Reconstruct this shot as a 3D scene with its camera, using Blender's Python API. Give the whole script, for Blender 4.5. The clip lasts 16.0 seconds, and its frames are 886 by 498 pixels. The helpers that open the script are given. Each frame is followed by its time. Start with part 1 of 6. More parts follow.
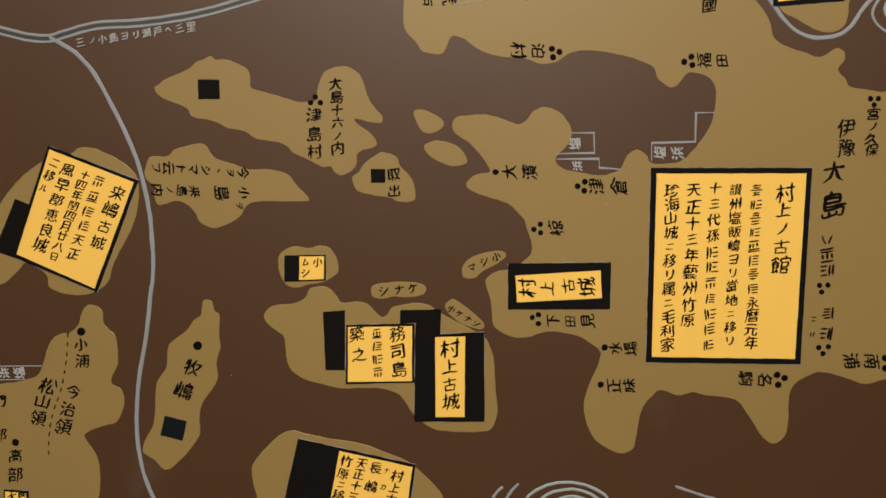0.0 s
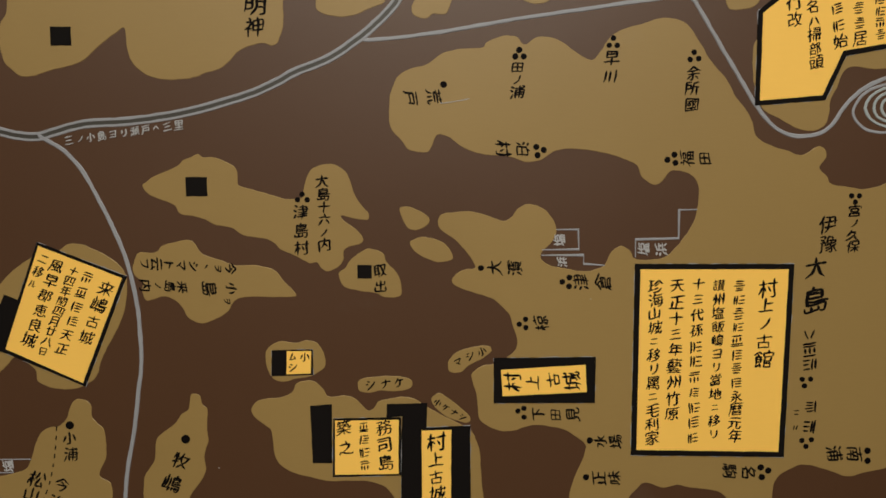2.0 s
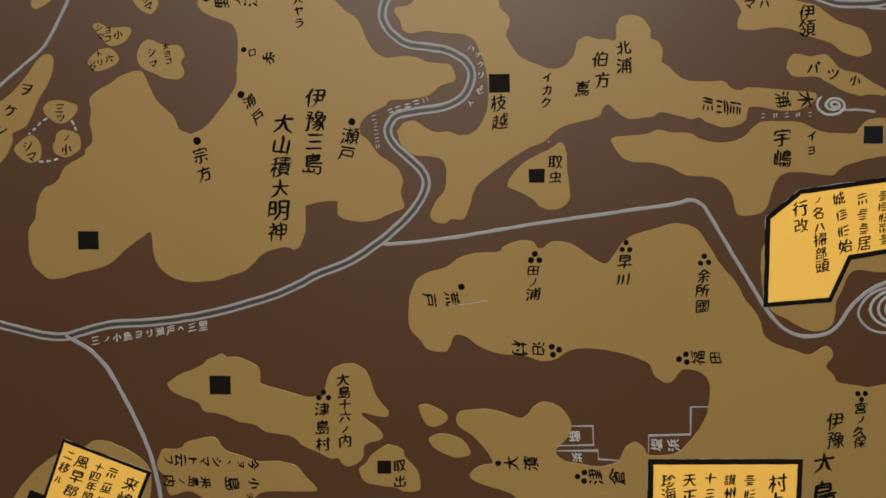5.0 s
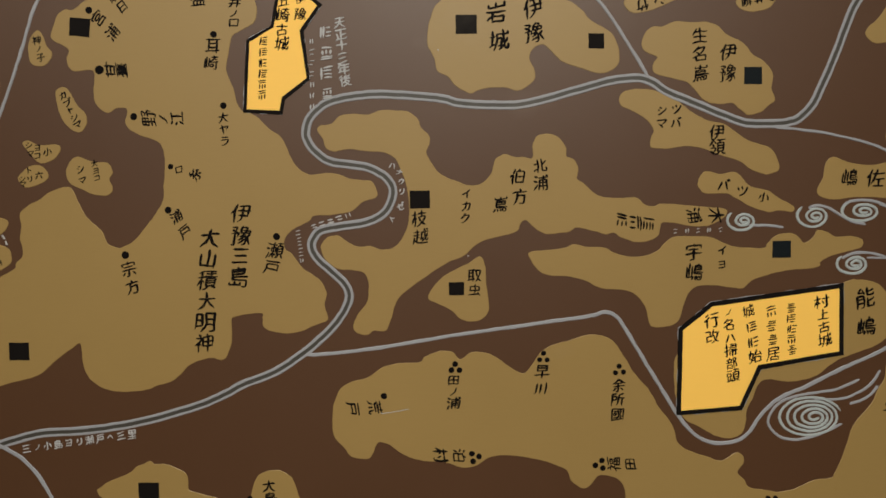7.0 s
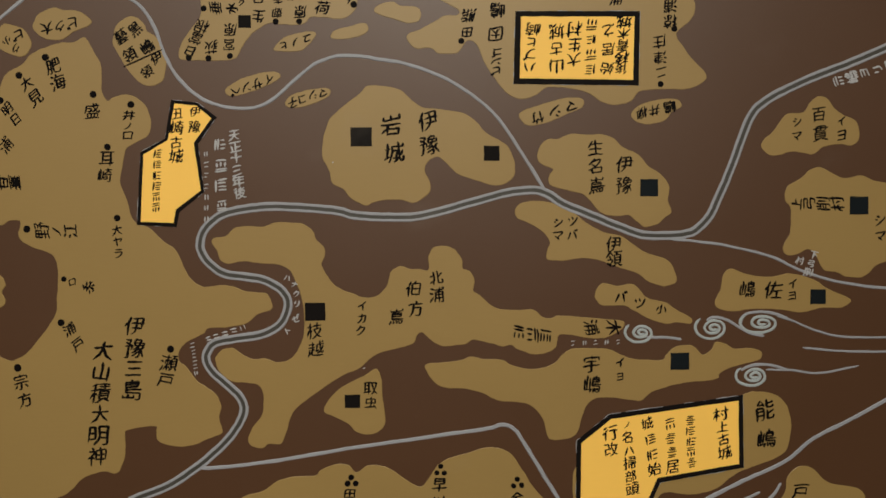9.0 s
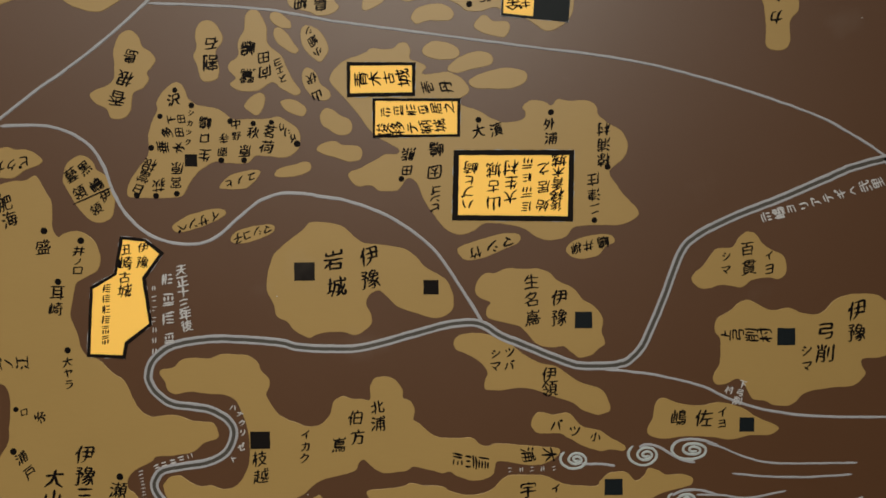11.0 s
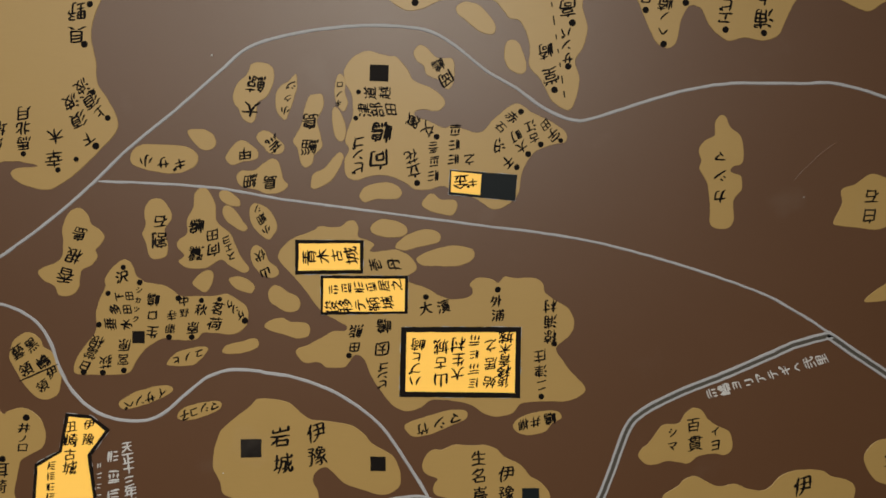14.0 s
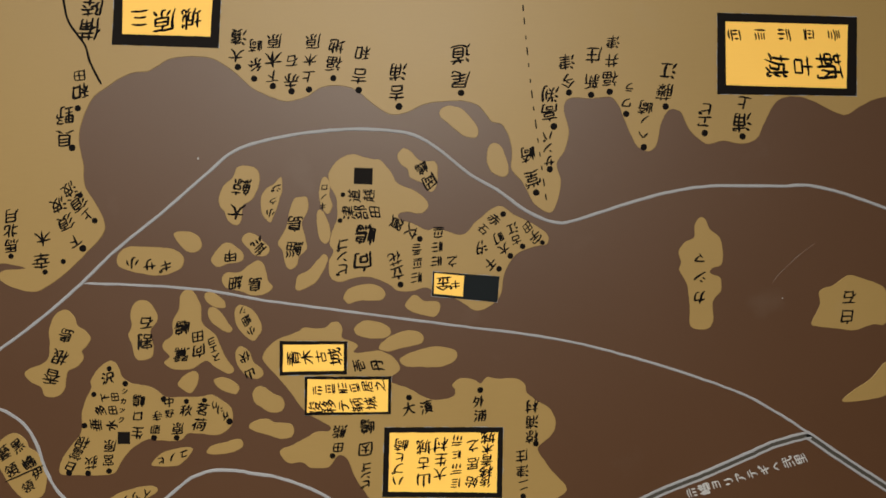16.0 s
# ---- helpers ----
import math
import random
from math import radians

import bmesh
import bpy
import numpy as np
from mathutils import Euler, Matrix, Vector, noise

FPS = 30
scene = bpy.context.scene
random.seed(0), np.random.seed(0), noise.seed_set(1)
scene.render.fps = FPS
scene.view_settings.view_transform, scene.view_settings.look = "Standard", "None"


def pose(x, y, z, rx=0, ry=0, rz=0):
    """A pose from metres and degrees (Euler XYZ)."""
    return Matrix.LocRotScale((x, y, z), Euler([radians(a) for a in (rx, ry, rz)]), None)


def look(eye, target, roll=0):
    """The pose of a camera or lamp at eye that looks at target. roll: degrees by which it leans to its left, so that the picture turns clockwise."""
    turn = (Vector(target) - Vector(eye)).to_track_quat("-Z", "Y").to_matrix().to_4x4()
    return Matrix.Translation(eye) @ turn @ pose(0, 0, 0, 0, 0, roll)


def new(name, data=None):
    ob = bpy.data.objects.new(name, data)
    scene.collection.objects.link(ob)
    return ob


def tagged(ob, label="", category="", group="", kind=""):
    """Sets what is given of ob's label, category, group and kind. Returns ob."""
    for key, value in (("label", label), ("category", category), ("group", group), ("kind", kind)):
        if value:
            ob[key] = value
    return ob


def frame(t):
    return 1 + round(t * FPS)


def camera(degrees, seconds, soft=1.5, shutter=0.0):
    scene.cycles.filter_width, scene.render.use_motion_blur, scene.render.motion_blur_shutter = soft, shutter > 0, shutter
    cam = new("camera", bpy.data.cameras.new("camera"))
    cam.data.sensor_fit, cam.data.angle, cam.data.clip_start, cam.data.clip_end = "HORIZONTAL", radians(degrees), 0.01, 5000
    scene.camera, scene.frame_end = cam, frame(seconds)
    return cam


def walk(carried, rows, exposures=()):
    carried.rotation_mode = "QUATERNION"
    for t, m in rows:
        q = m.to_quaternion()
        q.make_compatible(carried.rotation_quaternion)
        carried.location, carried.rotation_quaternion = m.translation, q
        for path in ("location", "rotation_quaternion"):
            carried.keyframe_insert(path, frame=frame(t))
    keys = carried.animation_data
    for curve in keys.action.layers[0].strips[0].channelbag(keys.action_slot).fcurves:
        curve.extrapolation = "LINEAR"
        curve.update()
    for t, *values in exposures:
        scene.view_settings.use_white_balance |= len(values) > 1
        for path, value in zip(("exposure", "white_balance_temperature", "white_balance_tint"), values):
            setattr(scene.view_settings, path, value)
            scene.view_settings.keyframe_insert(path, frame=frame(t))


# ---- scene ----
import collections
import itertools

cam = camera(64.0, 16.0, soft=1.6)
PATH = [
    (0, (0.02, -0.128, 0.917), (-0.008, 1.868, 0.79), -0.3),
    (0.5, (0.029, -0.13, 0.944), (0.005, 1.866, 0.82), -0.3),
    (1, (0.027, -0.128, 0.975), (0.002, 1.868, 0.853), -0.3),
    (1.5, (0.033, -0.127, 1.0), (0.01, 1.87, 0.882), -0.4),
    (2, (0.036, -0.128, 1.032), (0.013, 1.868, 0.913), -0.4),
    (2.5, (0.029, -0.133, 1.068), (0.009, 1.863, 0.95), -0.5),
    (3, (0.023, -0.142, 1.103), (0.004, 1.856, 1.005), -0.5),
    (3.5, (0.019, -0.143, 1.144), (0.003, 1.855, 1.053), -0.5),
    (4, (0.01, -0.141, 1.178), (-0.005, 1.857, 1.097), -0.5),
    (4.2, (0.007, -0.14, 1.192), (-0.008, 1.858, 1.116), -0.5),
    (6.3, (0.049, -0.143, 1.364), (0.054, 1.854, 1.264), -0.5),
    (6.5, (0.063, -0.149, 1.369), (0.069, 1.85, 1.291), -0.5),
    (7, (0.102, -0.16, 1.409), (0.111, 1.839, 1.326), -0.5),
    (7.5, (0.127, -0.155, 1.445), (0.137, 1.843, 1.371), -0.5),
    (8, (0.155, -0.15, 1.481), (0.166, 1.849, 1.412), -0.5),
    (8.5, (0.194, -0.148, 1.51), (0.207, 1.851, 1.453), -0.5),
    (9, (0.234, -0.151, 1.534), (0.248, 1.849, 1.488), -0.5),
    (9.2, (0.243, -0.154, 1.544), (0.263, 1.846, 1.509), -0.5),
    (11.3, (0.318, -0.178, 1.719), (0.341, 1.821, 1.67), -0.5),
    (11.5, (0.324, -0.177, 1.724), (0.349, 1.823, 1.696), -0.4),
    (12, (0.339, -0.176, 1.766), (0.369, 1.823, 1.74), -0.5),
    (12.5, (0.346, -0.175, 1.802), (0.381, 1.824, 1.787), -0.4),
    (13, (0.356, -0.177, 1.845), (0.393, 1.823, 1.838), -0.4),
    (13.5, (0.366, -0.179, 1.881), (0.406, 1.82, 1.876), -0.4),
    (14, (0.37, -0.181, 1.91), (0.412, 1.818, 1.92), -0.3),
    (14.5, (0.377, -0.185, 1.943), (0.422, 1.814, 1.959), -0.3),
    (15, (0.372, -0.191, 1.975), (0.419, 1.809, 1.998), -0.2),
    (15.5, (0.379, -0.195, 2.005), (0.431, 1.804, 2.035), -0.2),
    (16, (0.39, -0.194, 2.034), (0.438, 1.806, 2.065), -0.2),
]
EXPOSURES = [(0, -0.02), (1, -0.24), (2, -0.3), (3.5, -0.32), (6.5, -0.24), (7.5, -0.29), (9, -0.4), (12.5, -0.15), (15, -0.04), (16, 0.01)]
walk(cam, [(t, look(eye, target, roll)) for t, eye, target, roll in PATH], EXPOSURES)

# ---- world and light ----
world = bpy.data.worlds.new("world")
scene.world = world
world.use_nodes = True
world.node_tree.nodes["Background"].inputs[0].default_value = (1.0, 0.93, 0.85, 1)
world.node_tree.nodes["Background"].inputs[1].default_value = 0.05


def area_lamp(name, eye, target, sx, sy, watts, colour):
    data = bpy.data.lights.new(name, "AREA")
    data.shape, data.size, data.size_y = "RECTANGLE", sx, sy
    data.energy, data.color = watts, colour
    ob = new(name, data)
    ob.matrix_world = look(eye, target)
    return ob


WARM = (1.0, 0.95, 0.83)
area_lamp("gallery_lamp", (-0.6, -3.2, 3.8), (0.25, 0.75, 1.5), 4.6, 0.4, 93, WARM)
# unseen fill light, added only to brighten the lower part of the board
area_lamp("low_fill_lamp", (0.3, -2.2, 3.75), (0.0, 0.75, 0.40), 0.6, 0.5, 24, WARM).data.spread = radians(75)

# ---- materials ----
MM = 0.001
FRONT = 0.75            # the board's painted face stands in this upright plane


def paint(name, colour, rough=0.5, spec=0.4, vary=0.10, relief=0.25, streak=40.0, scuff=0.10):
    m = bpy.data.materials.new(name)
    m.use_nodes = True
    t = m.node_tree
    bsdf = t.nodes["Principled BSDF"]
    geo = t.nodes.new("ShaderNodeNewGeometry")
    big = t.nodes.new("ShaderNodeTexNoise")
    big.inputs["Scale"].default_value, big.inputs["Detail"].default_value = 5.0, 4.0
    fine = t.nodes.new("ShaderNodeTexNoise")
    fine.inputs["Scale"].default_value, fine.inputs["Detail"].default_value = 900.0, 3.0
    brush = t.nodes.new("ShaderNodeMapping")
    brush.inputs["Scale"].default_value = (streak, streak, streak * 9)
    strokes = t.nodes.new("ShaderNodeTexNoise")
    strokes.inputs["Scale"].default_value, strokes.inputs["Detail"].default_value = 1.0, 3.0
    for n in (big, fine):
        t.links.new(geo.outputs["Position"], n.inputs["Vector"])
    t.links.new(geo.outputs["Position"], brush.inputs["Vector"])
    t.links.new(brush.outputs[0], strokes.inputs["Vector"])

    def add(a, b, k):
        n = t.nodes.new("ShaderNodeMath")
        n.operation = "MULTIPLY_ADD"
        t.links.new(a, n.inputs[0])
        n.inputs[1].default_value = k
        if isinstance(b, float):
            n.inputs[2].default_value = b
        else:
            t.links.new(b, n.inputs[2])
        return n.outputs[0]

    f = add(big.outputs["Fac"], 1.0 - vary, vary)
    f = add(strokes.outputs["Fac"], f, vary * 0.6)
    f = add(fine.outputs["Fac"], f, vary * 0.4)
    mix = t.nodes.new("ShaderNodeVectorMath")
    mix.operation = "SCALE"
    mix.inputs[0].default_value = colour
    t.links.new(f, mix.inputs["Scale"])
    # sparse pale scuffs
    rub = t.nodes.new("ShaderNodeTexNoise")
    rub.inputs["Scale"].default_value, rub.inputs["Detail"].default_value = 7.0, 5.0
    t.links.new(geo.outputs["Position"], rub.inputs["Vector"])
    mask = t.nodes.new("ShaderNodeMapRange")
    mask.inputs["From Min"].default_value, mask.inputs["From Max"].default_value = 0.66, 0.80
    mask.inputs["To Max"].default_value = scuff
    t.links.new(rub.outputs["Fac"], mask.inputs["Value"])
    pale = t.nodes.new("ShaderNodeMix")
    pale.data_type = "RGBA"
    t.links.new(mask.outputs[0], pale.inputs["Factor"])
    t.links.new(mix.outputs[0], pale.inputs["A"])
    pale.inputs["B"].default_value = (0.30, 0.26, 0.22, 1)
    t.links.new(pale.outputs["Result"], bsdf.inputs["Base Color"])
    r = add(strokes.outputs["Fac"], rough - 0.05, 0.04)
    r = add(big.outputs["Fac"], r, 0.06)
    t.links.new(r, bsdf.inputs["Roughness"])
    bsdf.inputs["Specular IOR Level"].default_value = spec
    h = add(strokes.outputs["Fac"], fine.outputs["Fac"], 0.5)
    h = add(big.outputs["Fac"], h, 2.5)
    bump = t.nodes.new("ShaderNodeBump")
    bump.inputs["Strength"].default_value, bump.inputs["Distance"].default_value = relief, 0.0004
    t.links.new(h, bump.inputs["Height"])
    t.links.new(bump.outputs[0], bsdf.inputs["Normal"])
    return m


SEA = paint("sea_brown_paint", (0.077, 0.0325, 0.0125), 0.47, 0.57)
LAND = paint("ochre_paint", (0.297, 0.192, 0.063), 0.50, 0.48)
YELLOW = paint("yellow_paint", (0.97, 0.575, 0.112), 0.6, 0.35, 0.06)
BLACK = paint("black_paint", (0.009, 0.0075, 0.007), 0.55, 0.03)
BLUEBLACK = paint("blue_black_paint", (0.008, 0.011, 0.013), 0.5, 0.08)
SLATE = paint("slate_route_bed", (0.048, 0.043, 0.036), 0.5, 0.5)
INK = paint("black_ink", (0.005, 0.004, 0.004), 0.6, 0.04, 0.3)
GREY = paint("grey_line_paint", (0.295, 0.300, 0.325), 0.65, 0.3, 0.3, 0.4, 120.0)
FOAM = paint("pale_blue_white_paint", (0.35, 0.39, 0.40), 0.65, 0.3, 0.4, 0.4, 120.0)
WHITE = paint("white_chalky_paint", (0.40, 0.40, 0.41), 0.65, 0.3, 0.4)
SCUFF = paint("rubbed_brown_paint", (0.081, 0.0345, 0.0138), 0.47, 0.57)
PLASTER = paint("wall_plaster", (0.20, 0.185, 0.17), 0.8, 0.2, 0.08, 0.3, 6.0)
CARPET = paint("floor_carpet", (0.12, 0.10, 0.085), 0.9, 0.1, 0.2, 0.5, 60.0)
CEIL = paint("ceiling_paint", (0.6, 0.58, 0.55), 0.85, 0.2, 0.05, 0.2, 5.0)


# ---- builders ----
def mesh_object(name, verts, faces, material, parent=None, label=""):
    """One mesh with its origin at its middle, standing free or under a parent."""
    v = np.array(verts, dtype=float)
    mid = (v.min(0) + v.max(0)) / 2
    me = bpy.data.meshes.new(name)
    me.from_pydata((v - mid).tolist(), [], faces)
    me.materials.append(material)
    ob = new(name, me)
    if parent is not None:
        ob.parent = parent
        ob.location = Vector(mid) - parent.location
        if parent.parent is not None:
            ob.location -= parent.parent.location
    else:
        ob.location = mid
    if label:
        tagged(ob, label)
    return ob


def box(name, x0, x1, y0, y1, z0, z1, material, parent=None):
    v = [(x, y, z) for x in (x0, x1) for y in (y0, y1) for z in (z0, z1)]
    f = [(0, 1, 3, 2), (4, 6, 7, 5), (0, 4, 5, 1), (2, 3, 7, 6), (0, 2, 6, 4), (1, 5, 7, 3)]
    return mesh_object(name, v, f, material, parent)


def glide(points, closed, steps=5):
    """A smooth line through the points (centripetal-like spline)."""
    p = [np.array(q, dtype=float) for q in points]
    n, out = len(p), []
    for i in range(n if closed else n - 1):
        if closed:
            a, b, c, d = p[i - 1], p[i], p[(i + 1) % n], p[(i + 2) % n]
        else:
            a, b, c, d = p[max(i - 1, 0)], p[i], p[i + 1], p[min(i + 2, n - 1)]
        for k in range(steps):
            s = k / steps
            out.append(0.5 * (2 * b + (c - a) * s + (2 * a - 5 * b + 4 * c - d) * s * s + (3 * b - a - 3 * c + d) * s ** 3))
    if not closed:
        out.append(p[-1])
    return out


def tremble(line, size, seed):
    """The slight unsteadiness of a hand with a brush (mm)."""
    out = []
    for q in line:
        w = noise.noise_vector(Vector((q[0] * 0.09, q[1] * 0.09, seed * 7.3)))
        w += 0.6 * noise.noise_vector(Vector((q[0] * 0.31, q[1] * 0.31, seed * 3.1)))
        out.append((q[0] + size * w.x, q[1] + size * w.y))
    return out


def coat(name, line, high, material, parent=None, label="", rim=0.5, low=0.0):
    """A coat of paint with a sloping rim: line in mm (x, z), from low to high mm proud of the board."""
    area = sum(a[0] * b[1] - b[0] * a[1] for a, b in zip(line, list(line[1:]) + [line[0]]))
    if area < 0:
        line = list(line)[::-1]
    n = len(line)
    inner = []
    for i in range(n):
        a, b = np.array(line[i - 1]), np.array(line[(i + 1) % n])
        d = b - a
        d = d / (np.hypot(*d) + 1e-9)
        inner.append((line[i][0] - d[1] * rim, line[i][1] + d[0] * rim))
    v = [(x * MM, FRONT - low * MM, z * MM) for x, z in line]
    v += [(x * MM, FRONT - high * MM, z * MM) for x, z in inner]
    f = [tuple(range(n, 2 * n))] + [(i, (i + 1) % n, n + (i + 1) % n, n + i) for i in range(n)]
    return mesh_object(name, v, f, material, parent, label)


COUNT = [0]


def land(name, label, *coasts):
    """An ochre land: its coasts follow one another round it."""
    COUNT[0] += 1
    points = [q for coast in coasts for q in coast]
    line = tremble(glide(points, True, 8), 0.7, COUNT[0])
    high = 0.34 + 0.002 * COUNT[0]
    ob = coat(name, line, high, LAND)
    return tagged(ob, label, "painted island" if name != "mainland" else "painted land", "painted lands of the map")


def stroke(bm_v, bm_f, line, width, high, low=0.0, ends=0.4):
    """Adds a brush stroke along line (mm) to lists of vertices and faces."""
    n, base = len(line), len(bm_v)
    for i, q in enumerate(line):
        a, b = np.array(line[max(i - 1, 0)]), np.array(line[min(i + 1, n - 1)])
        d = (b - a) / (np.hypot(*(b - a)) + 1e-9)
        w = width / 2 * (1 + 0.22 * noise.noise(Vector((q[0] * 0.06, q[1] * 0.06, 3.1))))
        if i in (0, n - 1):
            w *= ends
        for s, y in ((-1, low), (-0.7, high), (0.7, high), (1, low)):
            bm_v.append(((q[0] - d[1] * s * w) * MM, FRONT - y * MM, (q[1] + d[0] * s * w) * MM))
    for i in range(n - 1):
        for k in range(3):
            o = base + 4 * i + k
            bm_f.append((o, o + 1, o + 5, o + 4))


def beside(line, off):
    out = []
    for i, q in enumerate(line):
        a, b = np.array(line[max(i - 1, 0)]), np.array(line[min(i + 1, len(line) - 1)])
        d = (b - a) / (np.hypot(*(b - a)) + 1e-9)
        out.append((q[0] - d[1] * off, q[1] + d[0] * off))
    return out


def route(label, width, gap, *legs, name="sea_route", steps=6, material=None, high=0.55):
    """A painted line through its legs; gap: the distance of the two lines of a double one."""
    COUNT[0] += 1
    high += 0.001 * COUNT[0]
    mid = tremble(glide([q for leg in legs for q in leg], False, steps), 0.5, COUNT[0])
    material = material or GREY
    if not gap:
        v, f = [], []
        stroke(v, f, mid, width, high)
        return tagged(mesh_object(name, v, f, material), label, "painted line", "painted lines of the map")
    middle = np.mean(np.array(mid), 0)
    root = tagged(new(name), label, "painted line", "painted lines of the map")
    root.location = (middle[0] * MM, FRONT, middle[1] * MM)
    v, f = [], []
    stroke(v, f, mid, gap, 0.45, 0.0, 1.0)
    mesh_object("bed", v, f, SLATE, root, "darker bed between the lines")
    for off in (-gap / 2, gap / 2):
        v, f = [], []
        stroke(v, f, beside(mid, off), width, high)
        mesh_object("line", v, f, material, root)
    return root


def dashes(parent, name, width, dash, space, leg, material, high=0.75, piece="dash"):
    """A dashed line, every dash a part of it."""
    line = glide(leg, False, 30)
    root = new(name)
    middle = np.mean(np.array(leg, dtype=float), 0)
    root.location = Vector((middle[0] * MM, FRONT, middle[1] * MM)) - (parent.location if parent is not None else Vector())
    root.parent = parent
    run, short = 0.0, []
    for a, b in list(zip(line, line[1:])) + [(line[-1], line[-1])]:
        if run % (dash + space) < dash and a is not line[-1]:
            short.append(a)
        else:
            if len(short) > 1:
                v, f = [], []
                stroke(v, f, short, width, high, 0.2, 0.8)
                mesh_object(piece, v, f, material, root)
            short = []
        run += np.hypot(*(b - a))
    return root


def whirl(label, x, z, rx, rz, turns, width):
    COUNT[0] += 1
    n = int(turns * 22)
    # small ones: a tight pale curl inside one wide loop; large ones open evenly
    line = []
    for i in range(n):
        s = i / (n - 1)
        far = 0.08 + 0.92 * s if turns > 3 else 0.10 + 0.42 * min(1, s / 0.62) + 0.48 * max(0, (s - 0.62) / 0.38) ** 0.8
        a = i / 22 * 2 * math.pi
        line.append((x + rx * (far * math.cos(a) + 0.22 * (1 - far)), z - rz * far * math.sin(a)))
    v, f = [], []
    stroke(v, f, tremble(line, 0.8, COUNT[0]), width, 0.62 + 0.001 * COUNT[0])
    return tagged(mesh_object("whirlpool", v, f, FOAM), label, "painted whirlpool", "painted whirlpools of the map")


def plaque(label, border, field, *tabs, black=None):
    """A black-bordered name plaque with a yellow field and black tabs."""
    COUNT[0] += 1
    root = tagged(new("name_plaque"), label, "name plaque", "name plaques of the map")
    mid = np.mean(np.array(border), 0)
    root.location = (mid[0] * MM, FRONT, mid[1] * MM)
    for i, tab in enumerate(tabs):
        coat("tab", tremble(edge(tab), 0.3, COUNT[0] + i), 0.80 + 0.02 * i, BLACK, root, "plain black tab", 0.3)
    coat("outline", tremble(edge(border), 1.3, COUNT[0] + 40), 0.70, GREY, root, "thin grey painter's outline", 0.2)
    coat("border", tremble(edge(border), 0.35, COUNT[0] + 9), 0.95, black or BLACK, root, "black border", 0.4)
    coat("field", tremble(edge(field), 0.35, COUNT[0] + 17), 1.20, YELLOW, root, "bright yellow field", 0.3, 0.5)
    return root


def edge(corners, step=6.0):
    """A straight-sided outline, cut into short lengths."""
    out = []
    for a, b in zip(corners, list(corners[1:]) + [corners[0]]):
        a, b = np.array(a, dtype=float), np.array(b, dtype=float)
        n = max(1, int(np.hypot(*(b - a)) / step))
        out += [a + (b - a) * k / n for k in range(n)]
    return out


def square(parent, x, z, w, h, turn=0, blue=False):
    c, s = math.cos(radians(turn)), math.sin(radians(turn))
    corners = [(x + (a * c - b * s), z + (a * s + b * c)) for a, b in ((-w / 2, -h / 2), (w / 2, -h / 2), (w / 2, h / 2), (-w / 2, h / 2))]
    ob = coat("castle_square", tremble(edge(corners, 4), 0.4, x), 0.85, BLUEBLACK if blue else BLACK, parent, "", 0.3, 0.2)
    if parent is None:
        tagged(ob, "black painted castle square on the map", "map symbol")
    return ob


def dot(parent, x, z, r):
    line = [(x + r * math.cos(a * math.pi / 7), z + r * math.sin(a * math.pi / 7)) for a in range(14)]
    ob = coat("village_dot", tremble(line, 0.45, x + z), 0.80, INK, parent, "", 0.3, 0.2)
    if parent is None:
        tagged(ob, "small black painted village dot on the map", "map symbol")
    return ob


def ink_line(parent, leg):
    """A single curved stroke of black ink on a land."""
    v, f = [], []
    stroke(v, f, tremble(glide(leg, False, 5), 0.3, leg[0][0]), 1.7, 0.78, 0.3)
    return mesh_object("dividing_line", v, f, INK, parent)


def speck(x, z, r):
    line = [(x + r * math.cos(a * math.pi / 4), z + 0.7 * r * math.sin(a * math.pi / 4)) for a in range(8)]
    return tagged(coat("paint_speck", tremble(line, 0.5, x), 0.75, WHITE, None, "", 0.2), "tiny pale fleck of paint on the map board", "paint fleck")


# ---- writing ----
WORDS = []


def ink(parent, text, x0, z0, x1, z1, size, turn=None, material=None):
    """A line of writing from the first sign's middle to the last one's (mm). The signs stand across the
    line's run, as in upright columns, or turned by the given degrees."""
    WORDS.append((parent, text, x0, z0, x1, z1, size, turn, material or INK))


def glyphs(signs):
    """The built-in font's signs, thinned to the middle lines of their strokes: for each a list of lines in ems."""
    made = {}
    for s in signs:
        cu = bpy.data.curves.new("sign", "FONT")
        cu.body, cu.size, cu.resolution_u, cu.offset = s, 1.0, 2, 0.0
        made[s] = new("sign", cu)
    deps = bpy.context.evaluated_depsgraph_get()
    shapes = {}
    for s, ob in made.items():
        me = bpy.data.meshes.new_from_object(ob.evaluated_get(deps))
        shapes[s] = (np.array([q.co[:2] for q in me.vertices]).reshape(-1, 2), [tuple(p.vertices) for p in me.polygons])
        bpy.data.meshes.remove(me)
        cu = ob.data
        bpy.data.objects.remove(ob)
        bpy.data.curves.remove(cu)
    ref = shapes["\u570b"][0]
    mid, tall = (ref.min(0) + ref.max(0)) / 2, np.ptp(ref[:, 1])
    cells = GRID + 16
    picture = np.zeros((len(signs), cells, cells), dtype=bool)
    for i, s in enumerate(signs):
        p, faces = shapes[s]
        if len(p):
            fill(picture[i], (p - mid) / tall * GRID + cells / 2, faces)
    picture = thin(picture)
    return {s: lines_of(picture[i], cells) for i, s in enumerate(signs)}


GRID = 80


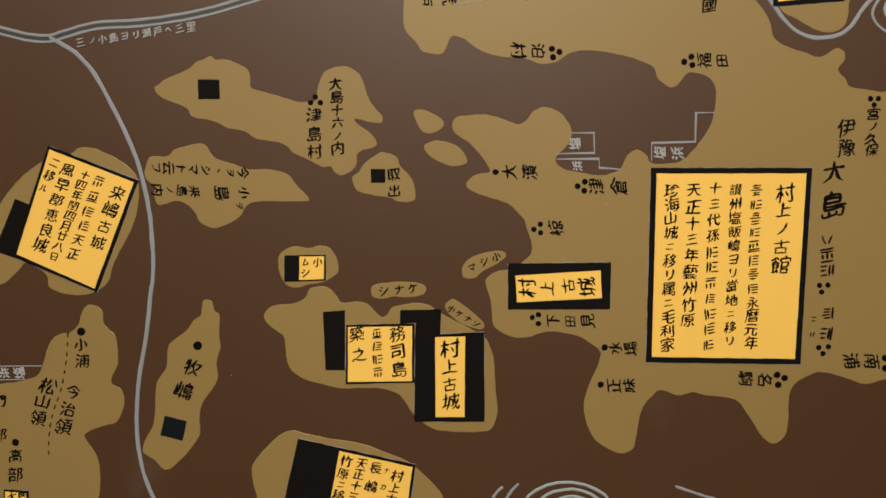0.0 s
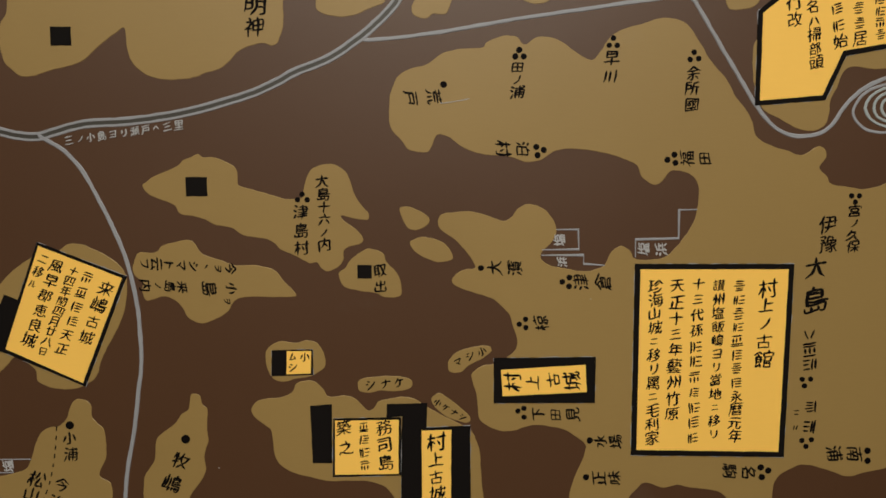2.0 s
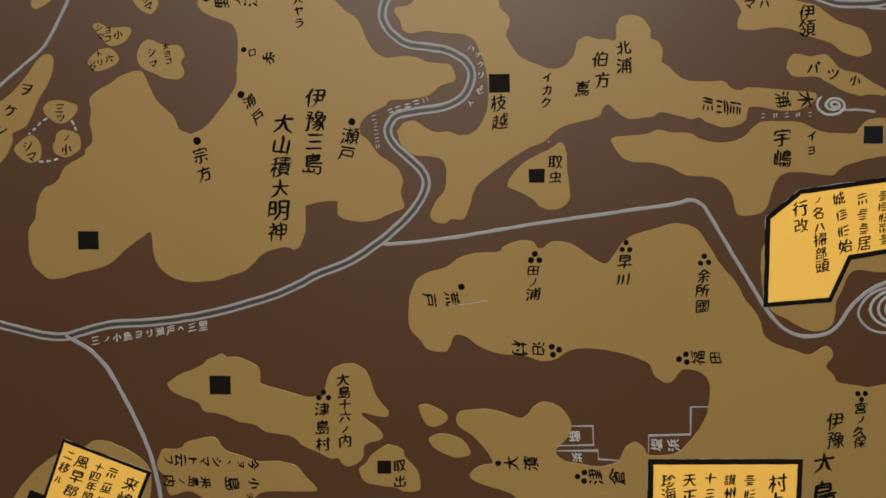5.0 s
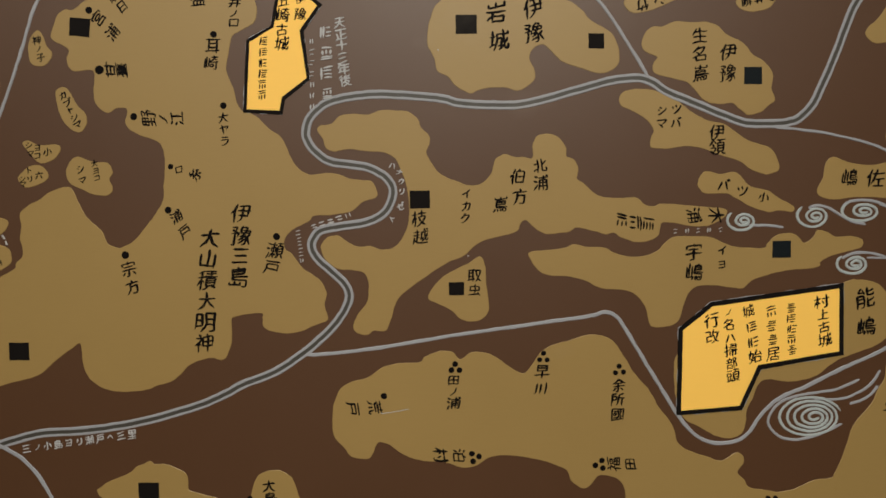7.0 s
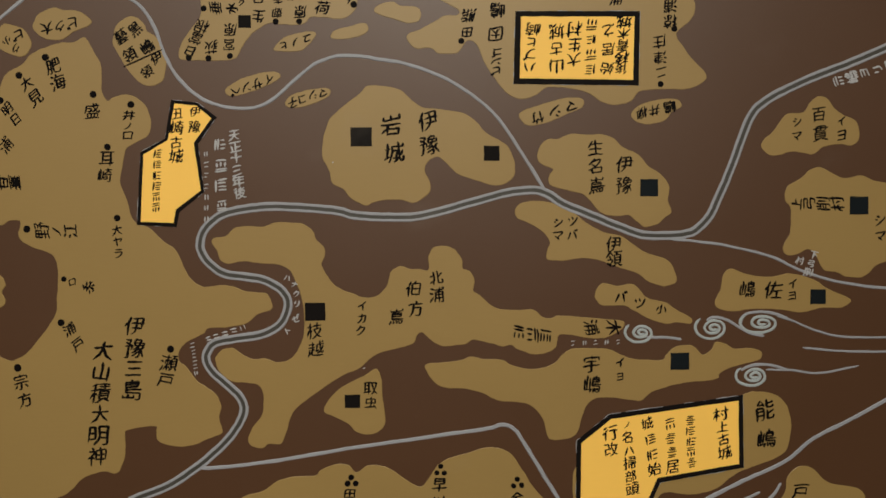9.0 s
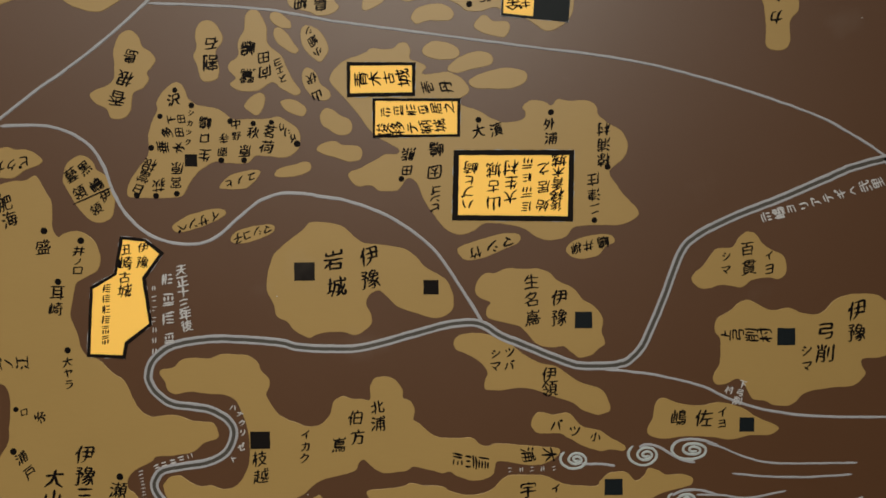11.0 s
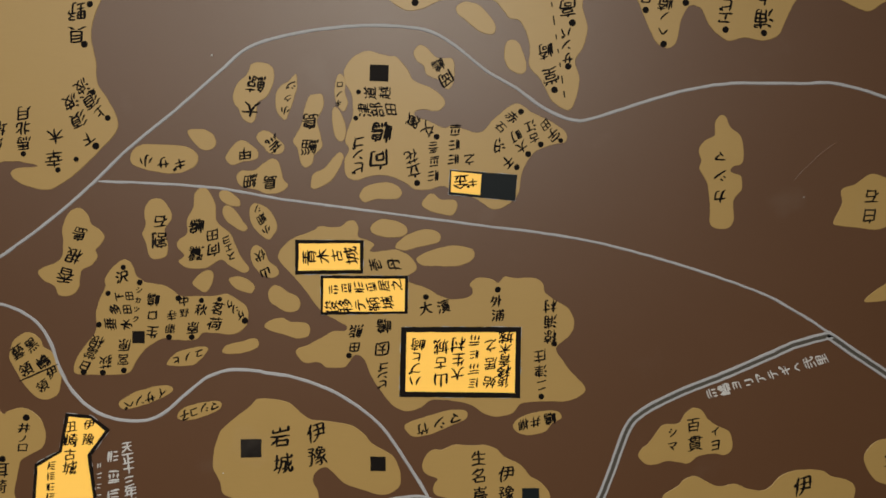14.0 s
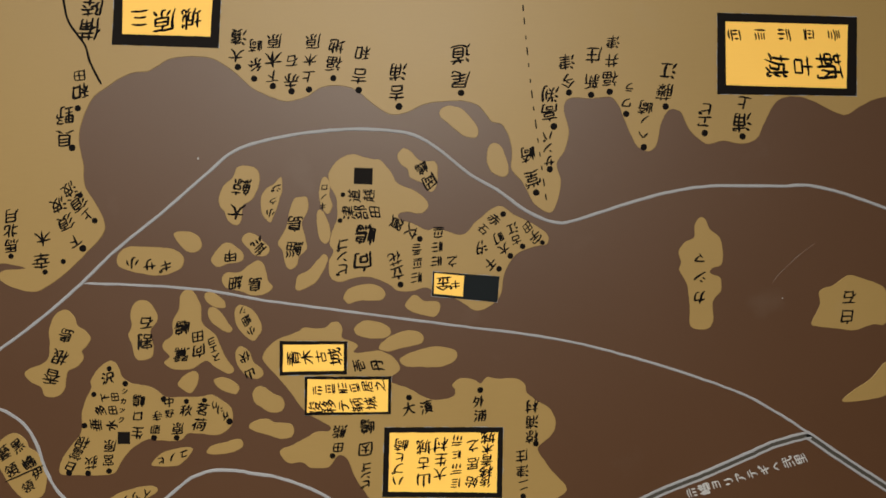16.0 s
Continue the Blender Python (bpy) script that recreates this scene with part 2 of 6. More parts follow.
def fill(cells, p, faces):
    """Marks the cells whose middles lie inside the faces."""
    for face in faces:
        for k in range(1, len(face) - 1):
            a, b, c = p[face[0]], p[face[k]], p[face[k + 1]]
            x0, y0 = np.maximum(np.floor(np.minimum(np.minimum(a, b), c)).astype(int), 1)
            x1, y1 = np.minimum(np.ceil(np.maximum(np.maximum(a, b), c)).astype(int) + 1, len(cells) - 1)
            if x1 <= x0 or y1 <= y0:
                continue
            xs, ys = np.meshgrid(np.arange(x0, x1), np.arange(y0, y1))
            e = [(v[0] - u[0]) * (ys - u[1]) - (v[1] - u[1]) * (xs - u[0]) for u, v in ((a, b), (b, c), (c, a))]
            cells[y0:y1, x0:x1] |= ((e[0] >= 0) & (e[1] >= 0) & (e[2] >= 0)) | ((e[0] <= 0) & (e[1] <= 0) & (e[2] <= 0))


def ring(g):
    """The eight neighbours of every cell, in turn round it."""
    return [np.roll(g, (-dy, -dx), (1, 2)) for dx, dy in ((0, 1), (1, 1), (1, 0), (1, -1), (0, -1), (-1, -1), (-1, 0), (-1, 1))]


def thin(g):
    """Wears filled shapes down to lines one cell wide."""
    while True:
        before = g.sum()
        for turn in (0, 1):
            n = ring(g)
            count = sum(q.astype(np.int8) for q in n)
            steps = sum((~n[k] & n[(k + 1) % 8]).astype(np.int8) for k in range(8))
            if turn == 0:
                keep = (n[0] & n[2] & n[4]) | (n[2] & n[4] & n[6])
            else:
                keep = (n[0] & n[2] & n[6]) | (n[0] & n[4] & n[6])
            g = g & ~((count >= 2) & (count <= 6) & (steps == 1) & ~keep)
        if g.sum() == before:
            return g


def lines_of(cells, wide):
    """Follows one-cell lines and joins those that run straight on through a crossing."""
    ys, xs = np.nonzero(cells)
    here = set(zip(xs.tolist(), ys.tolist()))
    around = [(1, 0), (0, 1), (-1, 0), (0, -1), (1, 1), (-1, 1), (-1, -1), (1, -1)]

    def near(q):
        out = []
        for dx, dy in around:
            r = (q[0] + dx, q[1] + dy)
            if r in here and not (dx and dy and ((q[0] + dx, q[1]) in here or (q[0], q[1] + dy) in here)):
                out.append(r)
        return out

    links = {q: near(q) for q in here}
    nodes = {q for q in here if len(links[q]) != 2}
    used, paths = set(), []
    for start in sorted(nodes) + sorted(here - nodes):
        for step in links[start]:
            if (start, step) in used or (start not in nodes and start in {p for path in paths for p in path}):
                continue
            path, last, now = [start, step], start, step
            used.add((start, step))
            while now not in nodes and now != start:
                ahead = [r for r in links[now] if r != last]
                if not ahead:
                    break
                used.add((now, ahead[0]))
                last, now = now, ahead[0]
                path.append(now)
            used.add((path[-1], path[-2]))
            paths.append(path)
    paths = [p for p in paths if len(p) > 5 or all(len(links[q]) == 1 for q in (p[0], p[-1])) or min(len(links[p[0]]), len(links[p[-1]])) > 1]
    # at each crossing, the pairs that run most nearly straight on become one stroke
    joined = True
    while joined:
        joined, best = False, None
        ends = collections.defaultdict(list)
        for i, p in enumerate(paths):
            if p[0] != p[-1]:
                ends[p[0]].append((i, 0))
                ends[p[-1]].append((i, 1))
        for spot, here_ends in ends.items():
            for (i, a), (j, b) in itertools.combinations(here_ends, 2):
                if i == j:
                    continue
                u = np.subtract(paths[i][min(6, len(paths[i]) - 1)] if a == 0 else paths[i][-min(7, len(paths[i]))], spot)
                v = np.subtract(paths[j][min(6, len(paths[j]) - 1)] if b == 0 else paths[j][-min(7, len(paths[j]))], spot)
                turn = np.dot(u, v) / (np.hypot(*u) * np.hypot(*v) + 1e-9)
                if turn < -0.8 and (best is None or turn < best[0]):
                    best = (turn, i, a, j, b)
        if best:
            _, i, a, j, b = best
            one = paths[i] if a else paths[i][::-1]
            two = paths[j][::-1] if b else paths[j]
            paths = [p for k, p in enumerate(paths) if k not in (i, j)] + [one + two[1:]]
            joined = True
    out = []
    for path in paths:
        if len(path) < 3:
            continue
        q = (np.array(path, dtype=float) - wide / 2) / GRID
        loop = path[0] == path[-1]
        for _ in range(3):
            q[1:-1] = 0.25 * q[:-2] + 0.5 * q[1:-1] + 0.25 * q[2:]
        if q[-1][0] - q[0][0] - 1.2 * (q[-1][1] - q[0][1]) < 0:
            q = q[::-1]
        n = max(3, int(len(q) / 4) + 1)
        pick = np.linspace(0, len(q) - 1, n)
        q = np.stack([np.interp(pick, np.arange(len(q)), q[:, d]) for d in (0, 1)], 1)
        if not loop:
            # the thinning eats the strokes' ends
            for e, f in ((0, 1), (-1, -2)):
                d = q[e] - q[f]
                q[e] = q[e] + d / (np.hypot(*d) + 1e-9) * 0.02
        out.append(q)
    return out


BAR = "\u25ae"


def plain_bars(rng, small):
    """A mark for writing that is not given: plain level and upright bars the size of one sign."""
    def across(x0, x1, ys):
        return [np.array([(x0 + rng.uniform(-0.05, 0.05), y), ((x0 + x1) / 2, y), (x1 + rng.uniform(-0.07, 0.05), y)]) for y in ys]

    def down(xs, y0, y1):
        return [np.array([(x, y1 + rng.uniform(-0.05, 0.05)), (x, (y0 + y1) / 2), (x, y0 + rng.uniform(-0.06, 0.05))]) for x in xs]

    if small:
        return across(-0.3, 0.3, (0.3, -0.3)) if rng.random() < 0.5 else down((-0.2, 0.2), -0.35, 0.35)
    kind = int(rng.integers(5))
    if kind == 0:
        return down((-0.34,), -0.42, 0.4) + across(-0.14, 0.4, (-0.36, -0.12, 0.12, 0.36))
    if kind == 1:
        return across(-0.4, 0.4, (0.4, 0.18)) + down((-0.32, 0.0, 0.32), -0.42, -0.02)
    if kind == 2:
        return across(-0.4, 0.4, (0.02,)) + across(-0.28, 0.28, (0.4, 0.22, -0.2, -0.4))
    if kind == 3:
        return down((-0.38, -0.18), -0.4, 0.38) + across(0.0, 0.42, (-0.36, -0.04, 0.3))
    return across(-0.36, 0.36, (0.36,)) + down((-0.3, -0.02, 0.28), -0.1, 0.2) + across(-0.4, 0.4, (-0.26, -0.42))


def brush_sign(lines, k, angle, at, high, low, rng, weight):
    """The vertices and faces of one sign drawn with a brush: every stroke pressed at its start, thinner at its end."""
    v, f = [], []
    length = sum(np.hypot(*np.diff(q, axis=0).T).sum() for q in lines)
    weight = weight * min(1.16, max(0.70, 1.22 - 0.055 * length))
    ca, sa = math.cos(angle), math.sin(angle)
    seed = rng.uniform(0, 50)
    for j, q in enumerate(lines):
        n = len(q)
        if n < 12:
            m = max(n, 6)
            pick = np.linspace(0, n - 1, m)
            q, n = np.stack([np.interp(pick, np.arange(n), q[:, d]) for d in (0, 1)], 1), m
        drift = np.array([noise.noise_vector(Vector((a * 1.7, b * 1.7, seed)))[:2] for a, b in q])
        shake = np.array([noise.noise_vector(Vector((a * 5, b * 5, seed + 3 * j)))[:2] for a, b in q])
        q = q + 0.07 * drift + 0.016 * shake + rng.normal(0, 0.010, 2)
        d = np.gradient(q, axis=0)
        d /= np.hypot(d[:, 0], d[:, 1])[:, None] + 1e-9
        # a slight bow, as the wrist turns
        s = np.linspace(0, 1, n)
        side = np.stack((-d[:, 1], d[:, 0]), 1)
        run = np.hypot(*np.diff(q, axis=0).T).sum()
        q = q + side * (rng.normal(0.012, 0.012) * min(run, 0.7) * 4 * s * (1 - s))[:, None]
        flat = abs(d[:, 0])
        press = 1.0 + 0.14 * (1 - flat) - 0.14 * flat + 0.34 * np.array([noise.noise(Vector((seed + 4 * j, 2.5 * t, 1.7))) for t in s])
        press *= np.clip(0.62 + s * run / 0.09 * 0.45, 0, 1.08)
        tail = rng.uniform(0.28, 0.7) if d[-1][1] < -0.35 else rng.uniform(0.6, 0.95)
        press *= 1 - (1 - tail) * np.clip((s - 0.62) / 0.38, 0, 1) ** 1.4
        if run < 0.22:
            press = 0.7 + 0.55 * np.sin(np.pi * (0.15 + 0.72 * s))
        w = 0.5 * weight * press
        # rising level strokes, as a right hand writes them
        q = q + np.stack((0.03 * q[:, 1], 0.12 * q[:, 0]), 1)
        caps = [(q[0] - d[0] * w[0] * 0.8, 0.45 * w[0])] + list(zip(q, w)) + [(q[-1] + d[-1] * w[-1] * 0.9, 0.35 * w[-1])]
        sides = np.concatenate((side[:1], side, side[-1:]))
        base, top = len(v), high + 0.006 * j
        for (c, r), u in zip(caps, sides):
            for o, y in ((-1.15, low), (-0.75, top), (0.75, top), (1.15, low)):
                x, z = (c + u * (o * r)) * k
                v.append(((x * ca - z * sa + at[0]) * MM, FRONT - y * MM, (x * sa + z * ca + at[1]) * MM))
        for i in range(len(caps) - 1):
            for e in range(3):
                o = base + 4 * i + e
                f.append((o, o + 1, o + 5, o + 4))
    return v, f


WEIGHT = 0.122


def write_all():
    signs = sorted({c for w in WORDS for c in w[1] if c != BAR} | {"\u570b"})
    strokes = glyphs(signs)
    rng = np.random.default_rng(7)
    for parent, text, x0, z0, x1, z1, size, turn, material in WORDS:
        n = len(text)
        run = np.array((x1 - x0, z1 - z0), dtype=float)
        angle = math.atan2(run[1], run[0]) + math.pi / 2 if turn is None else -radians(turn)
        on_plaque = parent is not None and parent.name.startswith("name_plaque")
        high = 1.42 if on_plaque else 0.78
        low = 1.1 if on_plaque else 0.3
        kana = all("\u3040" < c < "\u30ff" for c in text)
        label = "brush-written grey inscription on the brown map sea" if material is not INK else "brush-written black inscription on the map"
        root = parent
        if n > 1:
            # a line of writing, every sign of it a part
            root = new("inscription")
            root.location = Vector(((x0 + x1) / 2 * MM, FRONT, (z0 + z1) / 2 * MM)) - (parent.location if parent is not None else Vector())
            if parent is not None:
                root.parent = parent
            else:
                tagged(root, label, "inscription")
        for i, c in enumerate(text):
            at = np.array((x0, z0)) + run * (i / (n - 1) if n > 1 else 0.0)
            at = at + rng.normal(0, 0.02 * size, 2)
            k = (0.92 if kana else 0.66 if c in "\u30ce\u30cb\u30f2" else 0.82 if "\u3040" < c < "\u30ff" else 0.86 if size < 23 else 0.81) * size * (1 + rng.normal(0, 0.05))
            room = 0.99 * np.hypot(*run) / (n - 1) if n > 1 else k
            k, flat = (min(k, 1.35 * room), min(1.0, room / min(k, 1.35 * room))) if turn is None else (min(k, room), 1.0)
            lines = plain_bars(rng, size < 12.5) if c == BAR else strokes[c]
            if not lines:
                continue
            k *= 0.82 if c in "口日古上丑石田" else min(1.0, max(0.90, 0.80 + 0.05 * sum(np.hypot(*np.diff(q, axis=0).T).sum() for q in lines)))
            # signs crowded in a column are written broad and low
            lines = [q * (1.0, flat) for q in lines]
            weight = (WEIGHT if material is INK else WEIGHT) * min(1.12, max(0.94, 1 - 0.018 * (size - 20)))
            if z0 > 1780 and material is INK and not on_plaque:
                weight *= 1.09      # the northern names are written with a fuller brush
            v, f = brush_sign(lines, k, angle + rng.normal(0, 0.05), at, high, low, rng, weight)
            ob = mesh_object("character" if root is not None else "inscription", v, f, material, root)
            if root is None:
                tagged(ob, label, "inscription")


# ---- the room ----
def setting(ob, label):
    return tagged(ob, label, kind="structure")


setting(box("wall_north", -3.0, 3.4, 0.79, 0.95, 0, 4.0, PLASTER), "plain plaster wall behind the map board")
setting(box("wall_south", -3.0, 3.4, -4.2, -4.05, 0, 4.0, PLASTER), "plain plaster wall of the gallery")
setting(box("wall_west", -3.15, -3.0, -4.2, 0.95, 0, 4.0, PLASTER), "plain plaster wall of the gallery")
setting(box("wall_east", 3.4, 3.55, -4.2, 0.95, 0, 4.0, PLASTER), "plain plaster wall of the gallery")
setting(box("floor", -3.15, 3.55, -4.2, 0.95, -0.1, 0, CARPET), "dark carpet floor of the gallery")
setting(box("ceiling", -3.15, 3.55, -4.2, 0.95, 4.0, 4.1, CEIL), "plain painted ceiling of the gallery")
tagged(box("map_board", -1.15, 1.55, FRONT, 0.79, 0.30, 2.62, SEA), "large dark brown painted wooden map board on the wall", "map board")

# ---- the map ----
land("island", "ochre painted islet under the tilted castle plaque",
     [(-462, 977), (-449, 984), (-440, 989), (-421, 987), (-390, 971), (-372, 953), (-370, 927), (-377, 896), (-393, 865), (-405, 843), (-414, 819), (-439, 806), (-464, 806), (-486, 815), (-490, 831), (-513, 846), (-525, 836), (-542, 821), (-560, 816), (-575, 814), (-576, 827), (-563, 836), (-548, 847), (-555, 862), (-561, 884), (-556, 898), (-542, 923), (-522, 947), (-500, 965), (-482, 975)])
home = land("island", "ochre painted fish-shaped islet of the map",
     [(-357, 974), (-351, 978), (-341, 977), (-330, 979), (-323, 986), (-305, 991), (-291, 993), (-284, 989), (-279, 981), (-271, 974), (-253, 968), (-232, 961), (-211, 961), (-197, 959), (-183, 954), (-173, 941), (-159, 926), (-161, 921)],
     [(-184, 921), (-212, 921), (-230, 919), (-239, 912), (-242, 905), (-256, 895), (-276, 888), (-294, 895), (-300, 907), (-312, 919), (-325, 922), (-339, 918), (-347, 918), (-351, 930), (-349, 941), (-359, 948), (-362, 958)])
ink(home, "今ヲ丶シマト云フ", -239.4, 956.8, -347.4, 964.4, 17.5)
ink(home, "小", -238.5, 932.4, -238.5, 932.4, 18.3, 90)
ink(home, "ヲ", -244.5, 916.3, -244.5, 916.3, 10.6, 90)
ink(home, "島", -266.7, 931.8, -266.7, 931.8, 23.9, 90)
ink(home, "来島ノ内", -300.4, 934.1, -346.2, 936.5, 16.2)
home = land("island", "ochre painted forked long island of the map",
     [(-346, 1062), (-341, 1065), (-334, 1071), (-320, 1077), (-303, 1084), (-295, 1092), (-285, 1095), (-276, 1099), (-270, 1095), (-257, 1095), (-243, 1090), (-232, 1084), (-228, 1075), (-228, 1064), (-223, 1059), (-202, 1053), (-182, 1047), (-168, 1043), (-150, 1044), (-147, 1051)],
     [(-143, 1067), (-136, 1079), (-122, 1085), (-108, 1085), (-96, 1078), (-89, 1067), (-83, 1048), (-74, 1034), (-66, 1025), (-67, 1017), (-78, 1017), (-91, 1020), (-100, 1021), (-95, 1014), (-81, 1004), (-73, 993), (-78, 986), (-92, 983), (-98, 977), (-98, 967)],
     [(-106, 957), (-117, 953), (-126, 957), (-131, 964), (-141, 963), (-155, 971), (-176, 980), (-183, 988), (-197, 994), (-221, 998), (-231, 1004), (-238, 1008), (-256, 1011), (-269, 1018), (-283, 1022), (-301, 1026), (-307, 1036), (-321, 1042), (-335, 1048), (-344, 1055)])
square(home, -279, 1059, 27, 24)
dot(home, -153.8, 1041.9, 3.5)
dot(home, -141.9, 1041.8, 3.5)
ink(home, "大島十六ノ内", -122.8, 1063.6, -121.2, 985.9, 18.7)
ink(home, "津島村", -149.9, 1026.1, -149.9, 981.2, 20.9)
home = land("island", "ochre painted small rounded islet of the map",
     [(-104, 950), (-96, 957), (-89, 967), (-78, 975), (-68, 981), (-57, 979), (-48, 974), (-45, 965), (-35, 954), (-28, 942), (-26, 925), (-33, 920), (-47, 920), (-58, 925), (-72, 927), (-89, 930), (-100, 936)])
square(home, -72, 952, 18, 17)
ink(home, "取出", -52.5, 953.6, -51.3, 933.5, 17.4)
land("island", "rounded ochre painted islet on the brown sea",
     [(-27, 1031), (-15, 1032), (-1, 1026), (9, 1018), (6, 1009), (-8, 1003), (-19, 1008), (-25, 1020)])
land("island", "broad ochre painted islet on the brown sea",
     [(-12, 991), (2, 995), (19, 991), (30, 984), (38, 970), (32, 965), (16, 964), (-1, 971), (-12, 980), (-15, 987)])
home = land("island", "ochre painted large main island of the map",
     [(-39, 1154), (-37, 1172), (-29, 1190), (-15, 1200), (6, 1205), (24, 1217), (45, 1224), (74, 1225), (81, 1232), (99, 1239), (116, 1238), (127, 1229), (141, 1237), (159, 1237), (176, 1229), (194, 1216), (209, 1209), (219, 1219), (233, 1238), (250, 1247), (271, 1252), (289, 1258), (307, 1258), (324, 1251), (338, 1232), (353, 1208)],
     [(373, 1184), (384, 1164), (399, 1145), (406, 1130), (410, 1115), (428, 1104), (447, 1098), (465, 1092), (484, 1102), (493, 1100), (496, 1090), (488, 1077), (497, 1066), (502, 1057), (521, 1053), (543, 1050), (565, 1055), (587, 1065), (610, 1068), (614, 1073), (624, 1095), (631, 1117), (639, 1139), (661, 1165), (670, 1185), (678, 1199)],
     [(680, 1216), (693, 1229), (711, 1228), (733, 1209), (781, 1183)],
     [(704, 1056), (713, 708)],
     [(608, 704), (558, 696), (532, 690), (511, 697), (483, 705), (462, 701), (441, 683), (439, 647), (436, 626), (423, 615), (408, 622), (393, 644), (379, 665), (364, 673), (336, 676), (319, 680), (301, 676), (280, 683), (266, 673), (255, 655)],
     [(249, 622), (245, 608), (231, 602), (214, 608), (196, 622), (185, 648), (185, 676), (202, 719), (203, 732), (191, 742), (174, 752), (145, 757), (128, 755), (114, 750), (96, 750), (78, 758), (70, 766), (68, 780), (66, 798), (61, 816)],
     [(62, 825), (75, 833), (87, 835), (103, 842), (116, 854), (118, 865), (113, 881), (108, 896), (99, 907), (89, 916), (75, 921), (54, 928), (40, 935), (37, 942), (44, 950), (54, 954), (65, 956), (62, 966), (54, 977), (46, 986)],
     [(37, 994), (23, 1004), (20, 1015), (25, 1023), (40, 1025), (61, 1026), (82, 1020), (101, 1014), (111, 1019), (118, 1028), (127, 1034), (137, 1034), (148, 1030), (158, 1021), (165, 1010), (165, 996), (158, 985), (148, 974), (148, 966), (158, 959)],
     [(179, 954), (203, 951), (224, 957), (231, 969), (236, 977), (247, 982), (258, 975), (263, 966), (283, 965), (300, 968), (318, 985), (334, 1009), (340, 1033), (340, 1057), (329, 1070), (308, 1074), (295, 1060), (285, 1057)],
     [(271, 1067), (264, 1081), (243, 1091), (216, 1098), (188, 1102), (164, 1099), (147, 1089), (130, 1086), (106, 1093), (75, 1096), (54, 1103), (34, 1117), (20, 1120), (13, 1107), (6, 1099), (-14, 1102), (-25, 1114), (-38, 1131)])
dot(home, 118.5, 775.2, 3.5)
dot(home, 126.3, 778.8, 3.5)
dot(home, 126.3, 767.4, 3.5)
dot(home, 72.9, 955.7, 3.8)
dot(home, 173.6, 937.8, 3.8)
dot(home, 182.6, 943.3, 3.8)
dot(home, 182.0, 932.2, 3.8)
dot(home, 120.3, 885.2, 3.5)
dot(home, 128.0, 891.4, 3.5)
dot(home, 128.7, 880.9, 3.5)
dot(home, 208.8, 737.3, 4.2)
dot(home, 204.3, 690.1, 4.2)
dot(home, 527.5, 1041.8, 3.4)
dot(home, 537.1, 1041.7, 3.4)
dot(home, 532.6, 1034.3, 3.4)
dot(home, 472.7, 814.3, 3.5)
dot(home, 483.1, 814.3, 3.5)
dot(home, 475.7, 805.9, 3.5)
dot(home, 474.2, 736.6, 3.5)
dot(home, 486.0, 737.3, 3.5)
dot(home, 479.3, 728.8, 3.5)
dot(home, 556.1, 723.0, 4.2)
dot(home, 556.5, 710.2, 4.2)
dot(home, 423.4, 701.9, 4.2)
dot(home, 432.6, 698.3, 4.2)
dot(home, 425.1, 689.7, 4.2)
dot(home, 141.4, 1104.4, 3.9)
dot(home, 150.6, 1100.7, 3.9)
dot(home, 142.8, 1094.4, 3.9)
dot(home, 301.9, 1087.4, 3.9)
dot(home, 310.4, 1093.7, 3.9)
dot(home, 311.9, 1083.7, 3.9)
dot(home, 28.1, 1181.3, 4.3)
dot(home, 120.4, 1222.1, 3.9)
dot(home, 115.5, 1214.4, 3.9)
dot(home, 126.1, 1214.3, 3.9)
dot(home, 234.8, 1235.1, 3.5)
dot(home, 229.9, 1226.7, 3.5)
dot(home, 239.8, 1226.6, 3.5)
dot(home, 332.8, 1217.3, 3.5)
dot(home, 328.0, 1208.9, 3.5)
dot(home, 338.5, 1209.5, 3.5)
ink(home, "下田見", 144.6, 770.9, 187.4, 770.8, 20.4)
ink(home, "大濱", 90.3, 955.6, 115.3, 954.7, 21.5)
ink(home, "津倉", 198.6, 937.6, 224.2, 937.5, 22.2)
ink(home, "椋", 148.2, 886.4, 148.2, 886.4, 20.9, -90)
ink(home, "水場", 222.8, 736.5, 241.8, 735.8, 19.7)
ink(home, "正味", 220.5, 689.3, 240.2, 689.3, 19.7)
ink(home, "伊豫", 500.0, 1005.9, 500.8, 982.0, 24.6)
ink(home, "宮ノ久保", 531.5, 1022.0, 530.5, 979.0, 19.5)
ink(home, "大島", 486.6, 951.5, 487.5, 913.0, 38)
ink(home, "\u25ae\u25aeハ", 481.2, 831.8, 480.7, 870.2, 20.8)
ink(home, "\u25ae\u25ae", 482.8, 752.9, 484.8, 778.4, 19.5)
ink(home, "\u25ae\u25ae", 465.3, 753.0, 466.9, 772.1, 9.8)
ink(home, "南浦", 538.8, 718.7, 514.4, 718.8, 22.3)
ink(home, "名駒", 407.4, 695.5, 384.2, 696.9, 21.7)
ink(home, "泊村", 124.3, 1102.4, 100.1, 1101.9, 21.3)
ink(home, "福田", 327.4, 1088.6, 348.0, 1088.4, 20.6)
ink(home, "荒戸", 16.7, 1166.6, -13.2, 1165.4, 20.6)
ink(home, "田ノ浦", 119.7, 1200.3, 117.4, 1170.6, 21.2)
ink(home, "早川", 232.7, 1210.5, 231.4, 1188.7, 19.8)
ink(home, "余所國", 332.3, 1192.0, 330.5, 1153.9, 19.0)
ink(home, "戸臺", 698.0, 1197.0, 688.1, 1164.8, 24.8, 6)
